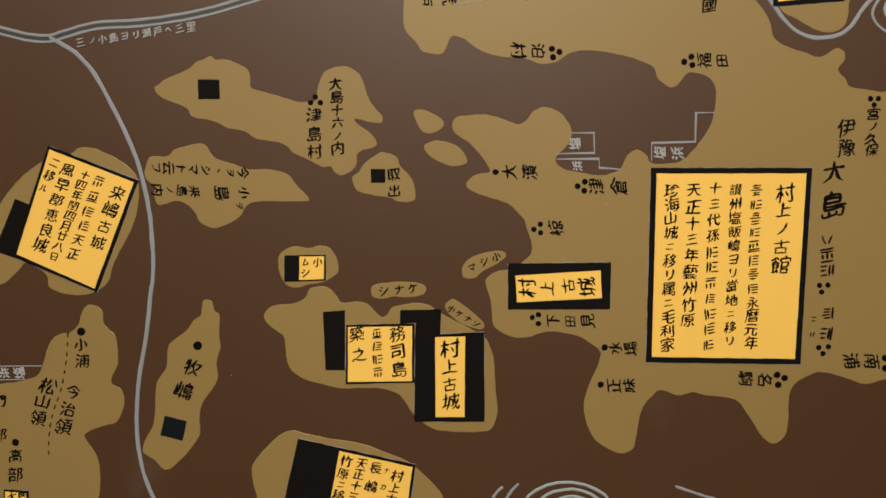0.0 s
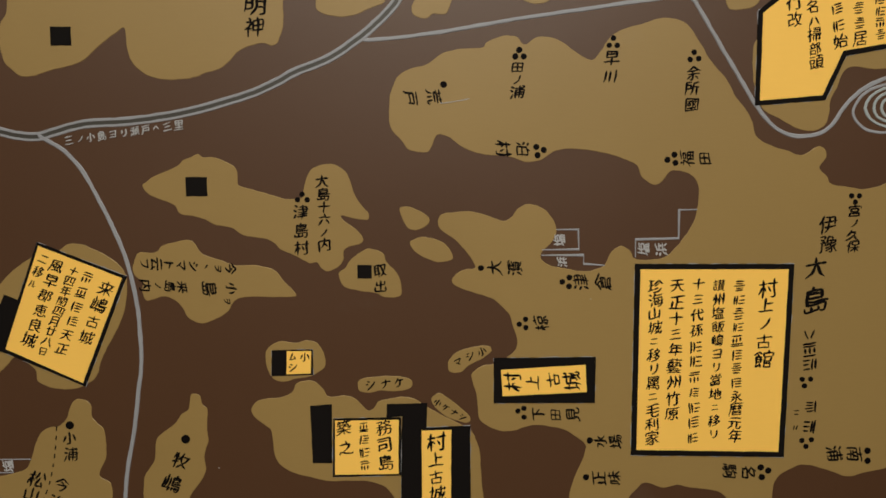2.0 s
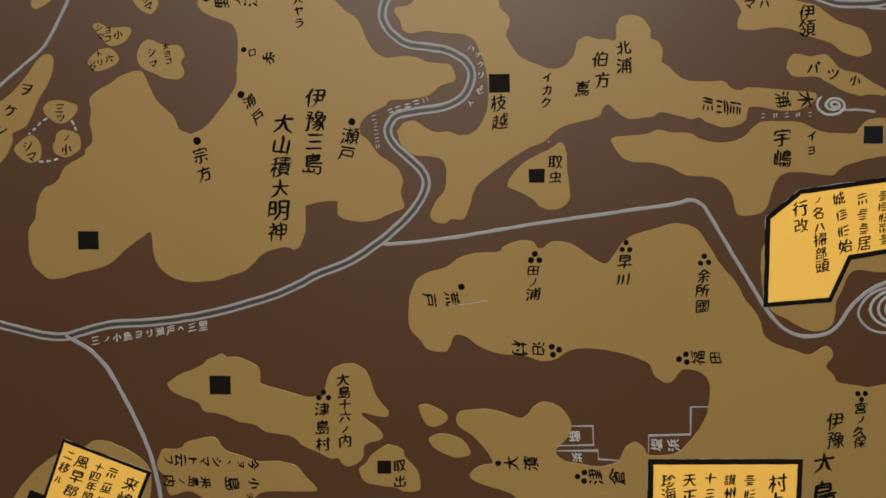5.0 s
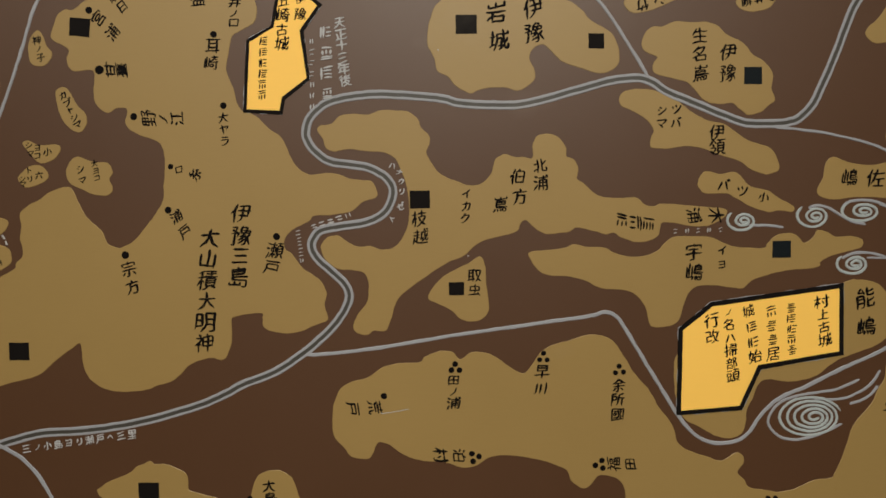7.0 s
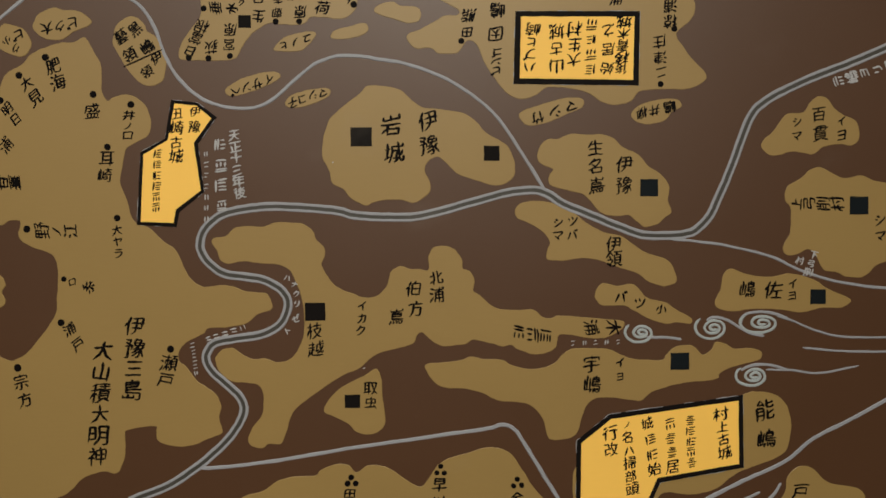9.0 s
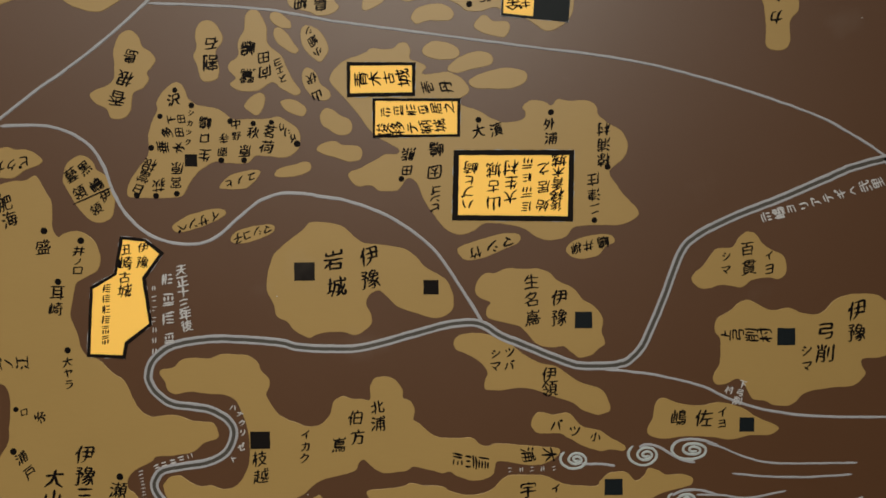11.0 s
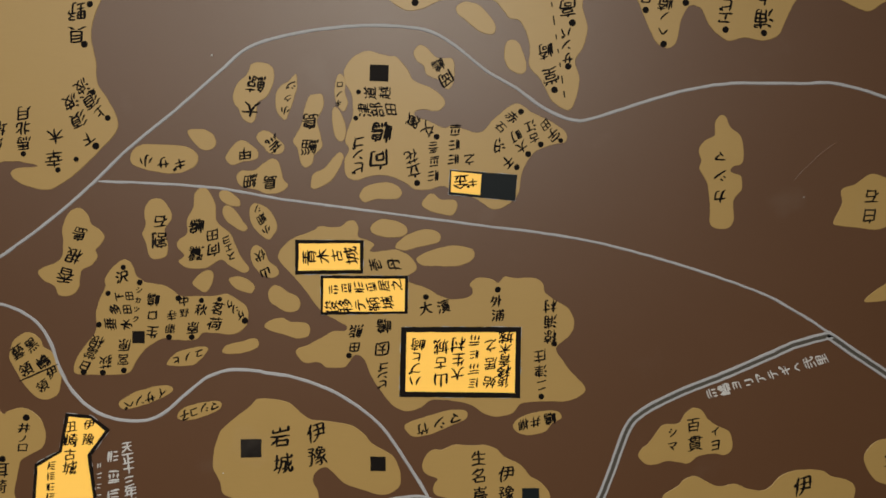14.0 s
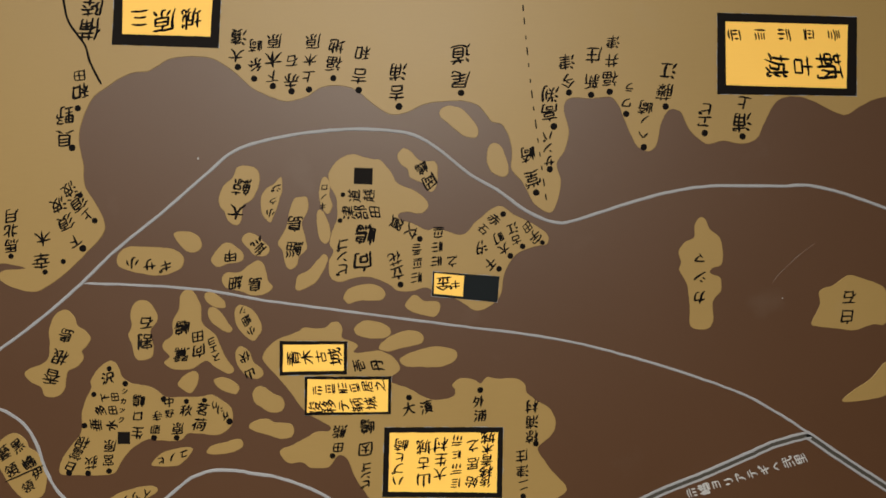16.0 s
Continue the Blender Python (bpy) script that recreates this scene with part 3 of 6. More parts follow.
home = land("island", "ochre painted small islet beside the main island",
     [(33, 841), (43, 851), (64, 857), (82, 858), (85, 851), (75, 843), (57, 833), (47, 825), (34, 825), (31, 834)])
ink(home, "マ", 44.1, 837.8, 44.1, 837.8, 13.3, -22)
ink(home, "シ", 58.1, 845.5, 58.1, 845.5, 13.3, -22)
ink(home, "小", 73.5, 850.3, 73.5, 850.3, 13.3, -22)
home = land("island", "ochre painted narrow islet of the map",
     [(-82, 813), (-73, 818), (-52, 820), (-27, 820), (-14, 814), (-17, 805), (-34, 801), (-52, 802), (-66, 799), (-80, 801)])
ink(home, "シ", -66.6, 808.5, -66.6, 808.5, 14.8, -4)
ink(home, "ナ", -48.2, 810.6, -48.2, 810.6, 14.8, -4)
ink(home, "ケ", -29.9, 811.9, -29.9, 811.9, 14.8, -4)
home = land("island", "ochre painted tilted narrow islet of the map",
     [(10, 791), (17, 798), (24, 797), (40, 785), (54, 773), (59, 765), (54, 760), (43, 763), (29, 768), (14, 781)])
ink(home, "小ケナシ", 17.9, 786.2, 48.8, 767.6, 12.0, 30)
land("island", "ochre painted islet round a small plaque",
     [(-198, 849), (-192, 859), (-178, 865), (-160, 863), (-146, 866), (-132, 862), (-124, 848), (-123, 834), (-129, 827), (-143, 820), (-161, 817), (-175, 813), (-189, 818), (-196, 831)])
land("island", "ochre painted island under three plaques",
     [(-217, 778), (-211, 788), (-201, 792), (-179, 794), (-165, 801), (-159, 812), (-147, 815), (-136, 813), (-126, 804), (-119, 795), (-101, 796), (-87, 793), (-77, 783), (-70, 777), (-63, 779), (-56, 788), (-45, 791), (-27, 794), (-10, 791), (11, 777)],
     [(57, 752), (66, 738), (71, 720), (73, 684), (75, 655), (68, 635), (54, 630), (25, 630), (-3, 633), (-18, 641), (-32, 654), (-42, 670), (-53, 680), (-74, 686), (-96, 686), (-124, 686), (-145, 691), (-167, 697), (-181, 706), (-189, 720)],
     [(-192, 749), (-198, 756), (-212, 767)])
land("island", "ochre painted island at the foot of the board",
     [(-237, 582), (-226, 601), (-204, 623), (-186, 632), (-168, 628), (-139, 622), (-97, 615), (-68, 604), (-40, 593), (-18, 575), (-4, 560), (7, 542), (3, 516), (-55, 486), (-156, 486), (-214, 509), (-231, 545)])
home = land("island", "ochre painted long upright island of the map",
     [(-294, 796), (-289, 799), (-282, 796), (-279, 785), (-273, 778), (-274, 756), (-273, 738), (-278, 720), (-277, 699), (-285, 684), (-298, 666), (-302, 648), (-301, 630), (-309, 615), (-320, 601), (-335, 586), (-344, 581), (-353, 584), (-360, 593), (-375, 604), (-372, 619), (-362, 637), (-358, 655), (-357, 677), (-354, 695), (-342, 713), (-339, 739), (-331, 748), (-315, 760), (-306, 772), (-297, 779)])
square(home, -335, 635, 29, 26, -14, blue=True)
dot(home, -301.5, 740.7, 5.7)
ink(home, "牧嶋", -309.4, 713.3, -321.0, 683.0, 25.8)
home = land("island", "ochre painted peninsula with a dashed border",
     [(-443, 789), (-436, 793), (-425, 790), (-420, 782), (-420, 771), (-414, 763), (-405, 753), (-403, 735), (-404, 717), (-412, 699), (-411, 692), (-400, 685), (-397, 674), (-399, 659), (-409, 642), (-427, 637), (-445, 630), (-449, 623)],
     [(-439, 608), (-432, 590), (-431, 571), (-434, 545), (-442, 523), (-476, 486), (-630, 486), (-620, 685), (-555, 692), (-526, 696), (-507, 703), (-500, 714), (-494, 732), (-487, 748), (-476, 756), (-462, 758), (-452, 768), (-448, 780)])
dot(home, -448.3, 759.0, 5.4)
dot(home, -537.8, 616.9, 4.7)
dashes(home, "dashed_border", 1.8, 7.0, 4.9, [(-465, 758), (-469, 721), (-477, 685), (-488, 656), (-494, 630), (-496, 598)], INK)
ink(home, "小浦", -449.6, 742.5, -448.3, 720.9, 20.1)
ink(home, "今治領", -461.3, 681.8, -476.1, 635.9, 23.1)
ink(home, "松山領", -493.4, 689.8, -507.4, 648.3, 23.8)
ink(home, "高部", -538.6, 598.5, -539.6, 574.2, 20.4)
ink(home, "門部", -555.7, 670.3, -557.7, 626.4, 18.8)
home = land("island", "ochre painted largest island of the strait",
     [(-244, 1776), (-222, 1778), (-208, 1783)],
     [(-195, 1762), (-189, 1751), (-188, 1734), (-188, 1716), (-181, 1704), (-174, 1708), (-160, 1712), (-146, 1709), (-132, 1695), (-127, 1674), (-132, 1659), (-150, 1649), (-159, 1642), (-163, 1624), (-167, 1600), (-159, 1580), (-156, 1564), (-149, 1551), (-131, 1543), (-114, 1526)],
     [(-100, 1517), (-91, 1499), (-82, 1481), (-65, 1468), (-36, 1470), (-11, 1462), (14, 1459), (22, 1448), (21, 1438), (3, 1432), (-12, 1420), (-37, 1416), (-59, 1415), (-66, 1408), (-84, 1399), (-95, 1388), (-97, 1375), (-88, 1367), (-74, 1348), (-63, 1341)],
     [(-51, 1331), (-44, 1315), (-47, 1300), (-43, 1285), (-46, 1279), (-65, 1272), (-79, 1266), (-97, 1264), (-115, 1267), (-126, 1273), (-127, 1284), (-129, 1291), (-162, 1286), (-167, 1280), (-167, 1255), (-173, 1237), (-181, 1230), (-195, 1233), (-221, 1225), (-232, 1214), (-246, 1203), (-264, 1198), (-280, 1192)],
     [(-310, 1190), (-331, 1194), (-349, 1205), (-359, 1223), (-362, 1252), (-376, 1245), (-395, 1231), (-417, 1213), (-449, 1204), (-486, 1195)],
     [(-506, 1206), (-515, 1222), (-517, 1247), (-515, 1261), (-507, 1273), (-505, 1289), (-501, 1301), (-494, 1310), (-483, 1315), (-476, 1322), (-470, 1334), (-461, 1341), (-444, 1350), (-441, 1358), (-432, 1369), (-435, 1388), (-433, 1404), (-435, 1416), (-432, 1425), (-423, 1432), (-409, 1439), (-398, 1447), (-383, 1453), (-369, 1454), (-363, 1445), (-359, 1434), (-349, 1416), (-331, 1399), (-323, 1382), (-311, 1377)],
     [(-305, 1377), (-287, 1388), (-261, 1420), (-251, 1437), (-250, 1455), (-248, 1483), (-249, 1498), (-253, 1508), (-261, 1514), (-277, 1519), (-291, 1527), (-297, 1537), (-294, 1548), (-296, 1554), (-308, 1554), (-317, 1548), (-326, 1552), (-335, 1563), (-336, 1577), (-334, 1591)],
     [(-336, 1601), (-346, 1602), (-359, 1601), (-366, 1606), (-369, 1616), (-366, 1627), (-373, 1633), (-383, 1638), (-388, 1645), (-384, 1659), (-378, 1673), (-369, 1678), (-358, 1678), (-347, 1687), (-330, 1696), (-322, 1710), (-315, 1724), (-308, 1738), (-286, 1752), (-275, 1764)])
square(home, -441, 1244, 26, 23)
square(home, -351, 1656, 26, 23, -5)
dot(home, -301.0, 1367.1, 5.0)
dot(home, -107.1, 1389.1, 4.7)
dot(home, -245.2, 1424.1, 4.6)
dot(home, -240.3, 1479.3, 3.6)
dot(home, -285.8, 1543.1, 4.6)
dot(home, -327.5, 1602.4, 5.7)
dot(home, -171.6, 1556.4, 4.3)
dot(home, -182.4, 1645.8, 4.3)
dot(home, -151.5, 1699.1, 4.6)
dot(home, -198.7, 1712.1, 4.6)
dot(home, -257.6, 1758.8, 4.6)
dot(home, -291.3, 1736.6, 4.6)
dot(home, -315.5, 1705.2, 4.6)
dot(home, -338.9, 1677.3, 4.6)
ink(home, "宗方", -296.5, 1349.0, -292.8, 1325.2, 21.5)
ink(home, "大山積大明神", -193.1, 1387.0, -203.3, 1251.7, 30.1)
ink(home, "伊豫三島", -150.9, 1417.5, -156.9, 1336.9, 30.1)
ink(home, "瀬戸", -109.6, 1371.1, -113.6, 1348.7, 22.2)
ink(home, "浦戸", -234.0, 1415.4, -223.7, 1395.9, 18.6)
ink(home, "口", -230.4, 1475.6, -230.4, 1475.6, 15.7, -10)
ink(home, "糸", -209.1, 1469.7, -209.1, 1469.7, 18.6, -50)
ink(home, "野ノ江", -266.6, 1540.1, -229.6, 1539.8, 22.8)
ink(home, "甘臺", -313.3, 1602.2, -299.1, 1602.1, 27.0)
ink(home, "大ヤラ", -171.9, 1540.7, -171.1, 1510.8, 17.8)
ink(home, "耳崎", -184.2, 1630.9, -186.8, 1609.7, 20.6)
ink(home, "井ノ口", -154.6, 1685.0, -157.3, 1659.7, 19.1)
ink(home, "盛", -200.5, 1691.0, -200.5, 1691.0, 22.7, 3)
ink(home, "肥海", -248.0, 1746.8, -242.1, 1727.1, 21.2)
ink(home, "大見", -282.4, 1726.0, -271.6, 1707.7, 19.8)
ink(home, "明日", -307.3, 1693.9, -296.4, 1680.5, 17.7)
ink(home, "宮浦", -327.1, 1668.0, -309.2, 1648.8, 19.8)
home = land("island", "ochre painted branching island in the strait",
     [(-53, 1524), (-49, 1530), (-35, 1532), (-24, 1542), (-6, 1545), (11, 1543), (29, 1549), (51, 1548), (65, 1546), (76, 1537), (79, 1527), (90, 1516), (90, 1505), (86, 1494), (96, 1476), (107, 1465), (125, 1458), (136, 1453), (150, 1453), (161, 1458)],
     [(169, 1469), (173, 1483), (180, 1490), (188, 1492), (199, 1488), (211, 1488), (221, 1487), (222, 1504), (229, 1515), (244, 1517), (254, 1513), (264, 1501), (265, 1489), (276, 1483), (280, 1471), (279, 1460), (286, 1455), (297, 1444), (312, 1436), (337, 1435)],
     [(355, 1435), (365, 1426), (376, 1424), (387, 1427), (416, 1425), (438, 1423), (459, 1421), (470, 1419), (470, 1412), (459, 1403), (445, 1398), (423, 1398), (391, 1403), (385, 1395), (383, 1386), (373, 1380), (355, 1378), (337, 1383), (326, 1390), (315, 1388)],
     [(301, 1392), (279, 1397), (268, 1392), (243, 1389), (232, 1392), (221, 1400), (213, 1407), (206, 1403), (201, 1393), (182, 1387), (160, 1382), (146, 1374), (131, 1361), (113, 1354), (95, 1343), (69, 1325), (51, 1311), (44, 1300), (40, 1286), (33, 1268)],
     [(25, 1266), (15, 1266), (7, 1261), (-7, 1264), (-10, 1275), (-3, 1290), (8, 1304), (10, 1322), (8, 1337), (-2, 1344), (-27, 1346), (-39, 1353), (-47, 1362), (-51, 1375), (-48, 1381), (-41, 1388), (-30, 1390), (-20, 1384)],
     [(-9, 1377), (2, 1375), (13, 1376), (27, 1371), (41, 1373), (52, 1383), (60, 1398), (63, 1416), (62, 1441), (58, 1459), (53, 1473), (46, 1487), (32, 1495), (7, 1497), (-14, 1500), (-32, 1497), (-43, 1503), (-46, 1513)])
square(home, 77, 1435, 26, 23)
ink(home, "枝越", 76.3, 1409.7, 77.4, 1386.6, 21.5)
ink(home, "イカク", 136.9, 1441.5, 135.2, 1409.9, 15.1)
ink(home, "北浦", 231.2, 1476.6, 231.8, 1455.0, 21.5)
ink(home, "伯方", 202.4, 1463.2, 205.1, 1436.6, 24.4)
ink(home, "嶌", 179.9, 1427.5, 179.9, 1427.5, 21.6, 0)
ink(home, "\u25ae\u25ae\u25ae", 370.5, 1401.2, 336.6, 1405.9, 21.6)
ink(home, "木浦", 455.6, 1412.0, 428.9, 1412.2, 23.1)
home = land("island", "ochre painted small islet with a black square",
     [(153, 1361), (160, 1350), (162, 1321), (165, 1295), (159, 1283), (145, 1277), (127, 1281), (116, 1292), (98, 1301), (87, 1307), (90, 1318), (102, 1332), (120, 1344), (138, 1352)])
square(home, 123, 1320, 20, 17)
ink(home, "取虫", 146.7, 1336.1, 146.5, 1317.2, 18.7)
home = land("island", "ochre painted winged island of the map",
     [(216, 1361), (221, 1367), (243, 1369), (264, 1372), (275, 1376), (293, 1372), (315, 1371), (326, 1364), (347, 1359), (369, 1361), (383, 1368), (391, 1376), (402, 1384), (423, 1385), (452, 1383), (467, 1376), (481, 1371), (517, 1369), (524, 1375), (535, 1385)],
     [(550, 1388), (560, 1386), (571, 1375), (582, 1382), (588, 1391), (600, 1389), (611, 1383), (633, 1383), (647, 1378), (644, 1368), (626, 1363), (608, 1358), (593, 1351), (590, 1344), (568, 1341), (546, 1339), (525, 1334), (506, 1328), (492, 1317), (478, 1318)],
     [(456, 1321), (434, 1320), (422, 1311), (416, 1296), (409, 1275), (394, 1268), (376, 1268), (371, 1275), (367, 1293), (358, 1306), (344, 1315), (315, 1318), (300, 1323), (286, 1330), (268, 1334), (243, 1336), (228, 1343)])
square(home, 542, 1367, 24, 22, blue=True)
ink(home, "宇嶋", 429.0, 1364.5, 429.0, 1338.4, 26.7)
ink(home, "イヨ", 465.1, 1366.4, 465.2, 1348.2, 14.5)
home = land("island", "ochre painted island under the angled plaque",
     [(407, 1230), (404, 1204), (407, 1175), (417, 1149), (439, 1136), (460, 1124), (478, 1121), (492, 1127), (498, 1142), (499, 1157), (507, 1174), (514, 1192), (527, 1198), (556, 1195), (586, 1201), (611, 1219), (633, 1229), (659, 1238), (678, 1250), (685, 1279), (681, 1305), (666, 1322), (641, 1327), (619, 1322), (496, 1274), (431, 1245)])
ink(home, "能嶋", 650.3, 1301.4, 653.5, 1266.3, 30.5)
home = land("island", "ochre painted pear-shaped island of the map",
     [(88, 1636), (90, 1655), (96, 1673), (101, 1682), (120, 1698), (135, 1709), (146, 1720), (164, 1720), (186, 1716), (197, 1707), (208, 1698), (219, 1692), (241, 1690), (270, 1684), (285, 1673), (296, 1660), (314, 1650), (325, 1641), (332, 1623), (332, 1608)],
     [(325, 1598), (310, 1593), (295, 1596), (277, 1602), (262, 1607), (251, 1616), (240, 1627), (233, 1630), (222, 1624), (218, 1613), (225, 1598), (224, 1585), (214, 1577), (203, 1572), (188, 1576), (166, 1576), (152, 1573), (144, 1569), (133, 1573), (122, 1581)],
     [(115, 1590), (101, 1598), (97, 1614), (90, 1627)])
square(home, 138, 1656, 27, 24)
square(home, 303, 1634, 20, 19)
ink(home, "岩城", 177.3, 1668.4, 179.1, 1634.8, 30.7)
ink(home, "伊豫", 222.4, 1674.4, 224.3, 1645.2, 27.9)
home = land("island", "ochre painted oval island beside the fork",
     [(361, 1631), (366, 1645), (376, 1652), (387, 1652), (405, 1658), (423, 1657), (444, 1657), (459, 1651), (469, 1641), (491, 1630), (502, 1616), (516, 1608), (527, 1594), (529, 1583), (527, 1573), (531, 1558), (523, 1551), (513, 1542), (498, 1539), (488, 1545), (477, 1554), (459, 1553), (441, 1558), (430, 1570), (419, 1581), (401, 1586), (384, 1590), (376, 1595), (376, 1606), (380, 1613), (366, 1620)])
square(home, 503, 1589, 23, 22, blue=True)
ink(home, "生名嶌", 434.3, 1639.2, 436.3, 1592.0, 22.3)
ink(home, "伊豫", 470.9, 1618.9, 470.1, 1592.4, 25.2)
home = land("island", "ochre painted slanting island below the route",
     [(332, 1560), (337, 1569), (351, 1573), (373, 1572), (394, 1565), (409, 1557), (423, 1545), (445, 1533), (466, 1528), (484, 1516), (502, 1505), (524, 1498), (535, 1483), (537, 1469), (524, 1463), (513, 1465), (499, 1471), (488, 1480), (466, 1487), (448, 1494), (423, 1500), (394, 1497), (374, 1499), (373, 1510), (376, 1520), (369, 1533), (355, 1542), (344, 1548), (335, 1552)])
ink(home, "ツバ", 405.2, 1547.0, 405.1, 1529.8, 15.8)
ink(home, "シマ", 386.5, 1545.0, 386.4, 1528.5, 15.8)
ink(home, "伊領", 457.6, 1517.8, 458.3, 1498.4, 21.6)
home = land("island", "ochre painted slanting islet of the map",
     [(433, 1452), (437, 1463), (445, 1468), (463, 1464), (481, 1467), (491, 1458), (502, 1448), (524, 1442), (538, 1433), (557, 1422), (555, 1415), (539, 1417), (524, 1415), (502, 1422), (484, 1432), (470, 1439), (445, 1439), (436, 1445)])
ink(home, "バ", 466.1, 1450.0, 466.1, 1450.0, 17.3, 5)
ink(home, "ツ", 491.3, 1441.8, 491.3, 1441.8, 17.3, 5)
ink(home, "小", 518.1, 1433.6, 518.1, 1433.6, 17.4, 5)
home = land("island", "ochre painted pointed island of the map",
     [(587, 1439), (594, 1460), (598, 1478), (608, 1485), (627, 1478), (655, 1474), (684, 1478), (713, 1470), (732, 1458), (761, 1444), (750, 1434), (724, 1434), (699, 1428), (670, 1432), (634, 1433), (605, 1430)])
square(home, 719, 1448, 20, 19, blue=True)
ink(home, "嶋", 628.0, 1457.9, 628.0, 1457.9, 26.1, 0)
ink(home, "佐", 661.3, 1457.6, 661.3, 1457.6, 26.1, 0)
ink(home, "イヨ", 685.9, 1465.3, 686.0, 1449.4, 13.8)
home = land("island", "ochre painted broad lobed island of the map",
     [(676, 1580), (681, 1591), (696, 1599), (707, 1609), (721, 1613), (736, 1606), (752, 1599), (773, 1602), (790, 1596), (809, 1593), (822, 1599), (835, 1612), (856, 1619), (888, 1619), (904, 1611), (925, 1605), (935, 1596), (934, 1584), (931, 1575), (935, 1564), (933, 1551), (921, 1544), (895, 1535), (873, 1533)],
     [(872, 1524), (877, 1515), (869, 1504), (857, 1497), (834, 1496), (808, 1492), (793, 1487), (783, 1477), (771, 1472), (756, 1473), (743, 1479), (729, 1481), (722, 1488), (717, 1499), (707, 1509), (693, 1503), (681, 1501), (674, 1507), (676, 1517), (683, 1530), (684, 1548), (683, 1563), (677, 1571)])
square(home, 771, 1564, 24, 23, blue=True)
ink(home, "伊豫", 864.9, 1596.1, 864.8, 1567.7, 27.9)
ink(home, "弓削", 823.5, 1571.2, 823.4, 1540.6, 28.6)
ink(home, "シマ", 797.8, 1545.4, 798.5, 1524.5, 18.0)
ink(home, "上弓削村", 690.7, 1567.5, 743.1, 1566.1, 20.2)
home = land("island", "ochre painted small lobed island of the map",
     [(646, 1639), (649, 1649), (661, 1659), (670, 1672), (679, 1681), (699, 1683), (708, 1695), (718, 1703), (730, 1700), (739, 1688), (751, 1679), (766, 1672), (771, 1660), (770, 1647), (761, 1640), (745, 1642), (726, 1639), (713, 1630), (700, 1631), (685, 1633), (670, 1629), (657, 1629)])
ink(home, "百貫", 718.9, 1680.3, 721.0, 1655.0, 22.4)
ink(home, "イヨ", 748.0, 1671.1, 748.0, 1653.3, 15.0)
ink(home, "シマ", 691.2, 1671.7, 691.1, 1653.1, 14.9)
home = land("island", "ochre painted small island of the map",
     [(947, 1632), (959, 1653), (982, 1660), (1012, 1654), (1027, 1624), (1004, 1601), (966, 1602)])
ink(home, "金", 983.8, 1633.1, 983.8, 1633.1, 22.9, 0)
home = land("island", "ochre painted leaf-shaped islet split by a border line",
     [(-171, 1791), (-169, 1798), (-162, 1804), (-152, 1809), (-142, 1807), (-133, 1800), (-129, 1791), (-119, 1784), (-113, 1773), (-106, 1759), (-107, 1745), (-110, 1731), (-118, 1724), (-128, 1722), (-140, 1726), (-151, 1738), (-158, 1747), (-163, 1756), (-168, 1765), (-173, 1775), (-172, 1784)])
ink(home, "藝領", -162, 1784, -152, 1761, 19)
ink(home, "黒嶋", -144, 1793, -129, 1771, 19)
ink(home, "伊領", -118.4, 1756.8, -130.9, 1739.4, 17.4, -25)
home = land("island", "ochre painted island crowded with village names",
     [(-91, 1762), (-86, 1777), (-76, 1792), (-65, 1805), (-61, 1817), (-62, 1835), (-56, 1854), (-50, 1868), (-50, 1879), (-39, 1894), (-28, 1903), (-19, 1901), (-13, 1892), (-10, 1883), (1, 1874), (23, 1870), (37, 1863), (48, 1855), (66, 1855)],
     [(92, 1855), (107, 1858), (121, 1850), (132, 1841), (135, 1827), (132, 1816), (117, 1805), (95, 1806), (77, 1807), (66, 1798), (40, 1798), (26, 1800), (8, 1791), (-7, 1776), (-15, 1762), (-22, 1755), (-44, 1753), (-73, 1754), (-87, 1755)])
square(home, -7, 1802, 16, 16)
dot(home, -26.3, 1892.9, 3.6)
dot(home, -5.4, 1873.1, 4.0)
dot(home, -46.2, 1859.4, 3.6)
dot(home, -58.3, 1818.5, 4.0)
dot(home, 44.6, 1852.3, 4.0)
dot(home, 74.4, 1849.2, 3.6)
dot(home, 97.8, 1850.5, 3.6)
dot(home, 130.4, 1822.4, 4.4)
dot(home, 32.4, 1801.8, 4.0)
dot(home, 61.6, 1801.6, 4.0)
dot(home, -77.8, 1757.2, 4.0)
dot(home, -53.1, 1756.3, 4.0)
dot(home, -26.2, 1759.0, 4.0)
ink(home, "沢", -27.9, 1880.5, -27.9, 1880.5, 16.0, 0)
ink(home, "シカツク", -6.2, 1862.8, -11.0, 1825.5, 9.4)
ink(home, "下田", -31.7, 1855.7, -18.7, 1856.3, 14.5)
ink(home, "多", -37.0, 1838.9, -37.0, 1838.9, 16.0, -90)
ink(home, "田", -21.0, 1838.0, -21.0, 1838.0, 16.0, -90)
ink(home, "垂水", -42.3, 1819.2, -22.7, 1819.0, 18.2)
ink(home, "生口嶋", 10.0, 1809.3, 12.5, 1851.0, 18.2)
ink(home, "中野", 51.8, 1847.8, 51.7, 1833.2, 14.6)
ink(home, "秋", 73.6, 1836.7, 73.6, 1836.7, 16.8, 0)
ink(home, "茗荷", 95.5, 1838.0, 90.9, 1818.3, 18.2)
ink(home, "ケシク", 124.6, 1829.8, 110.1, 1844.5, 13.2)
ink(home, "御寺", 34.7, 1812.8, 36.4, 1831.1, 14.6)
ink(home, "原", 62.4, 1814.1, 62.4, 1814.1, 17.5, 180)
ink(home, "日當根", -75.5, 1766.0, -61.4, 1797.3, 18.1)
ink(home, "荻", -49.3, 1770.9, -49.3, 1770.9, 18.9, 180)
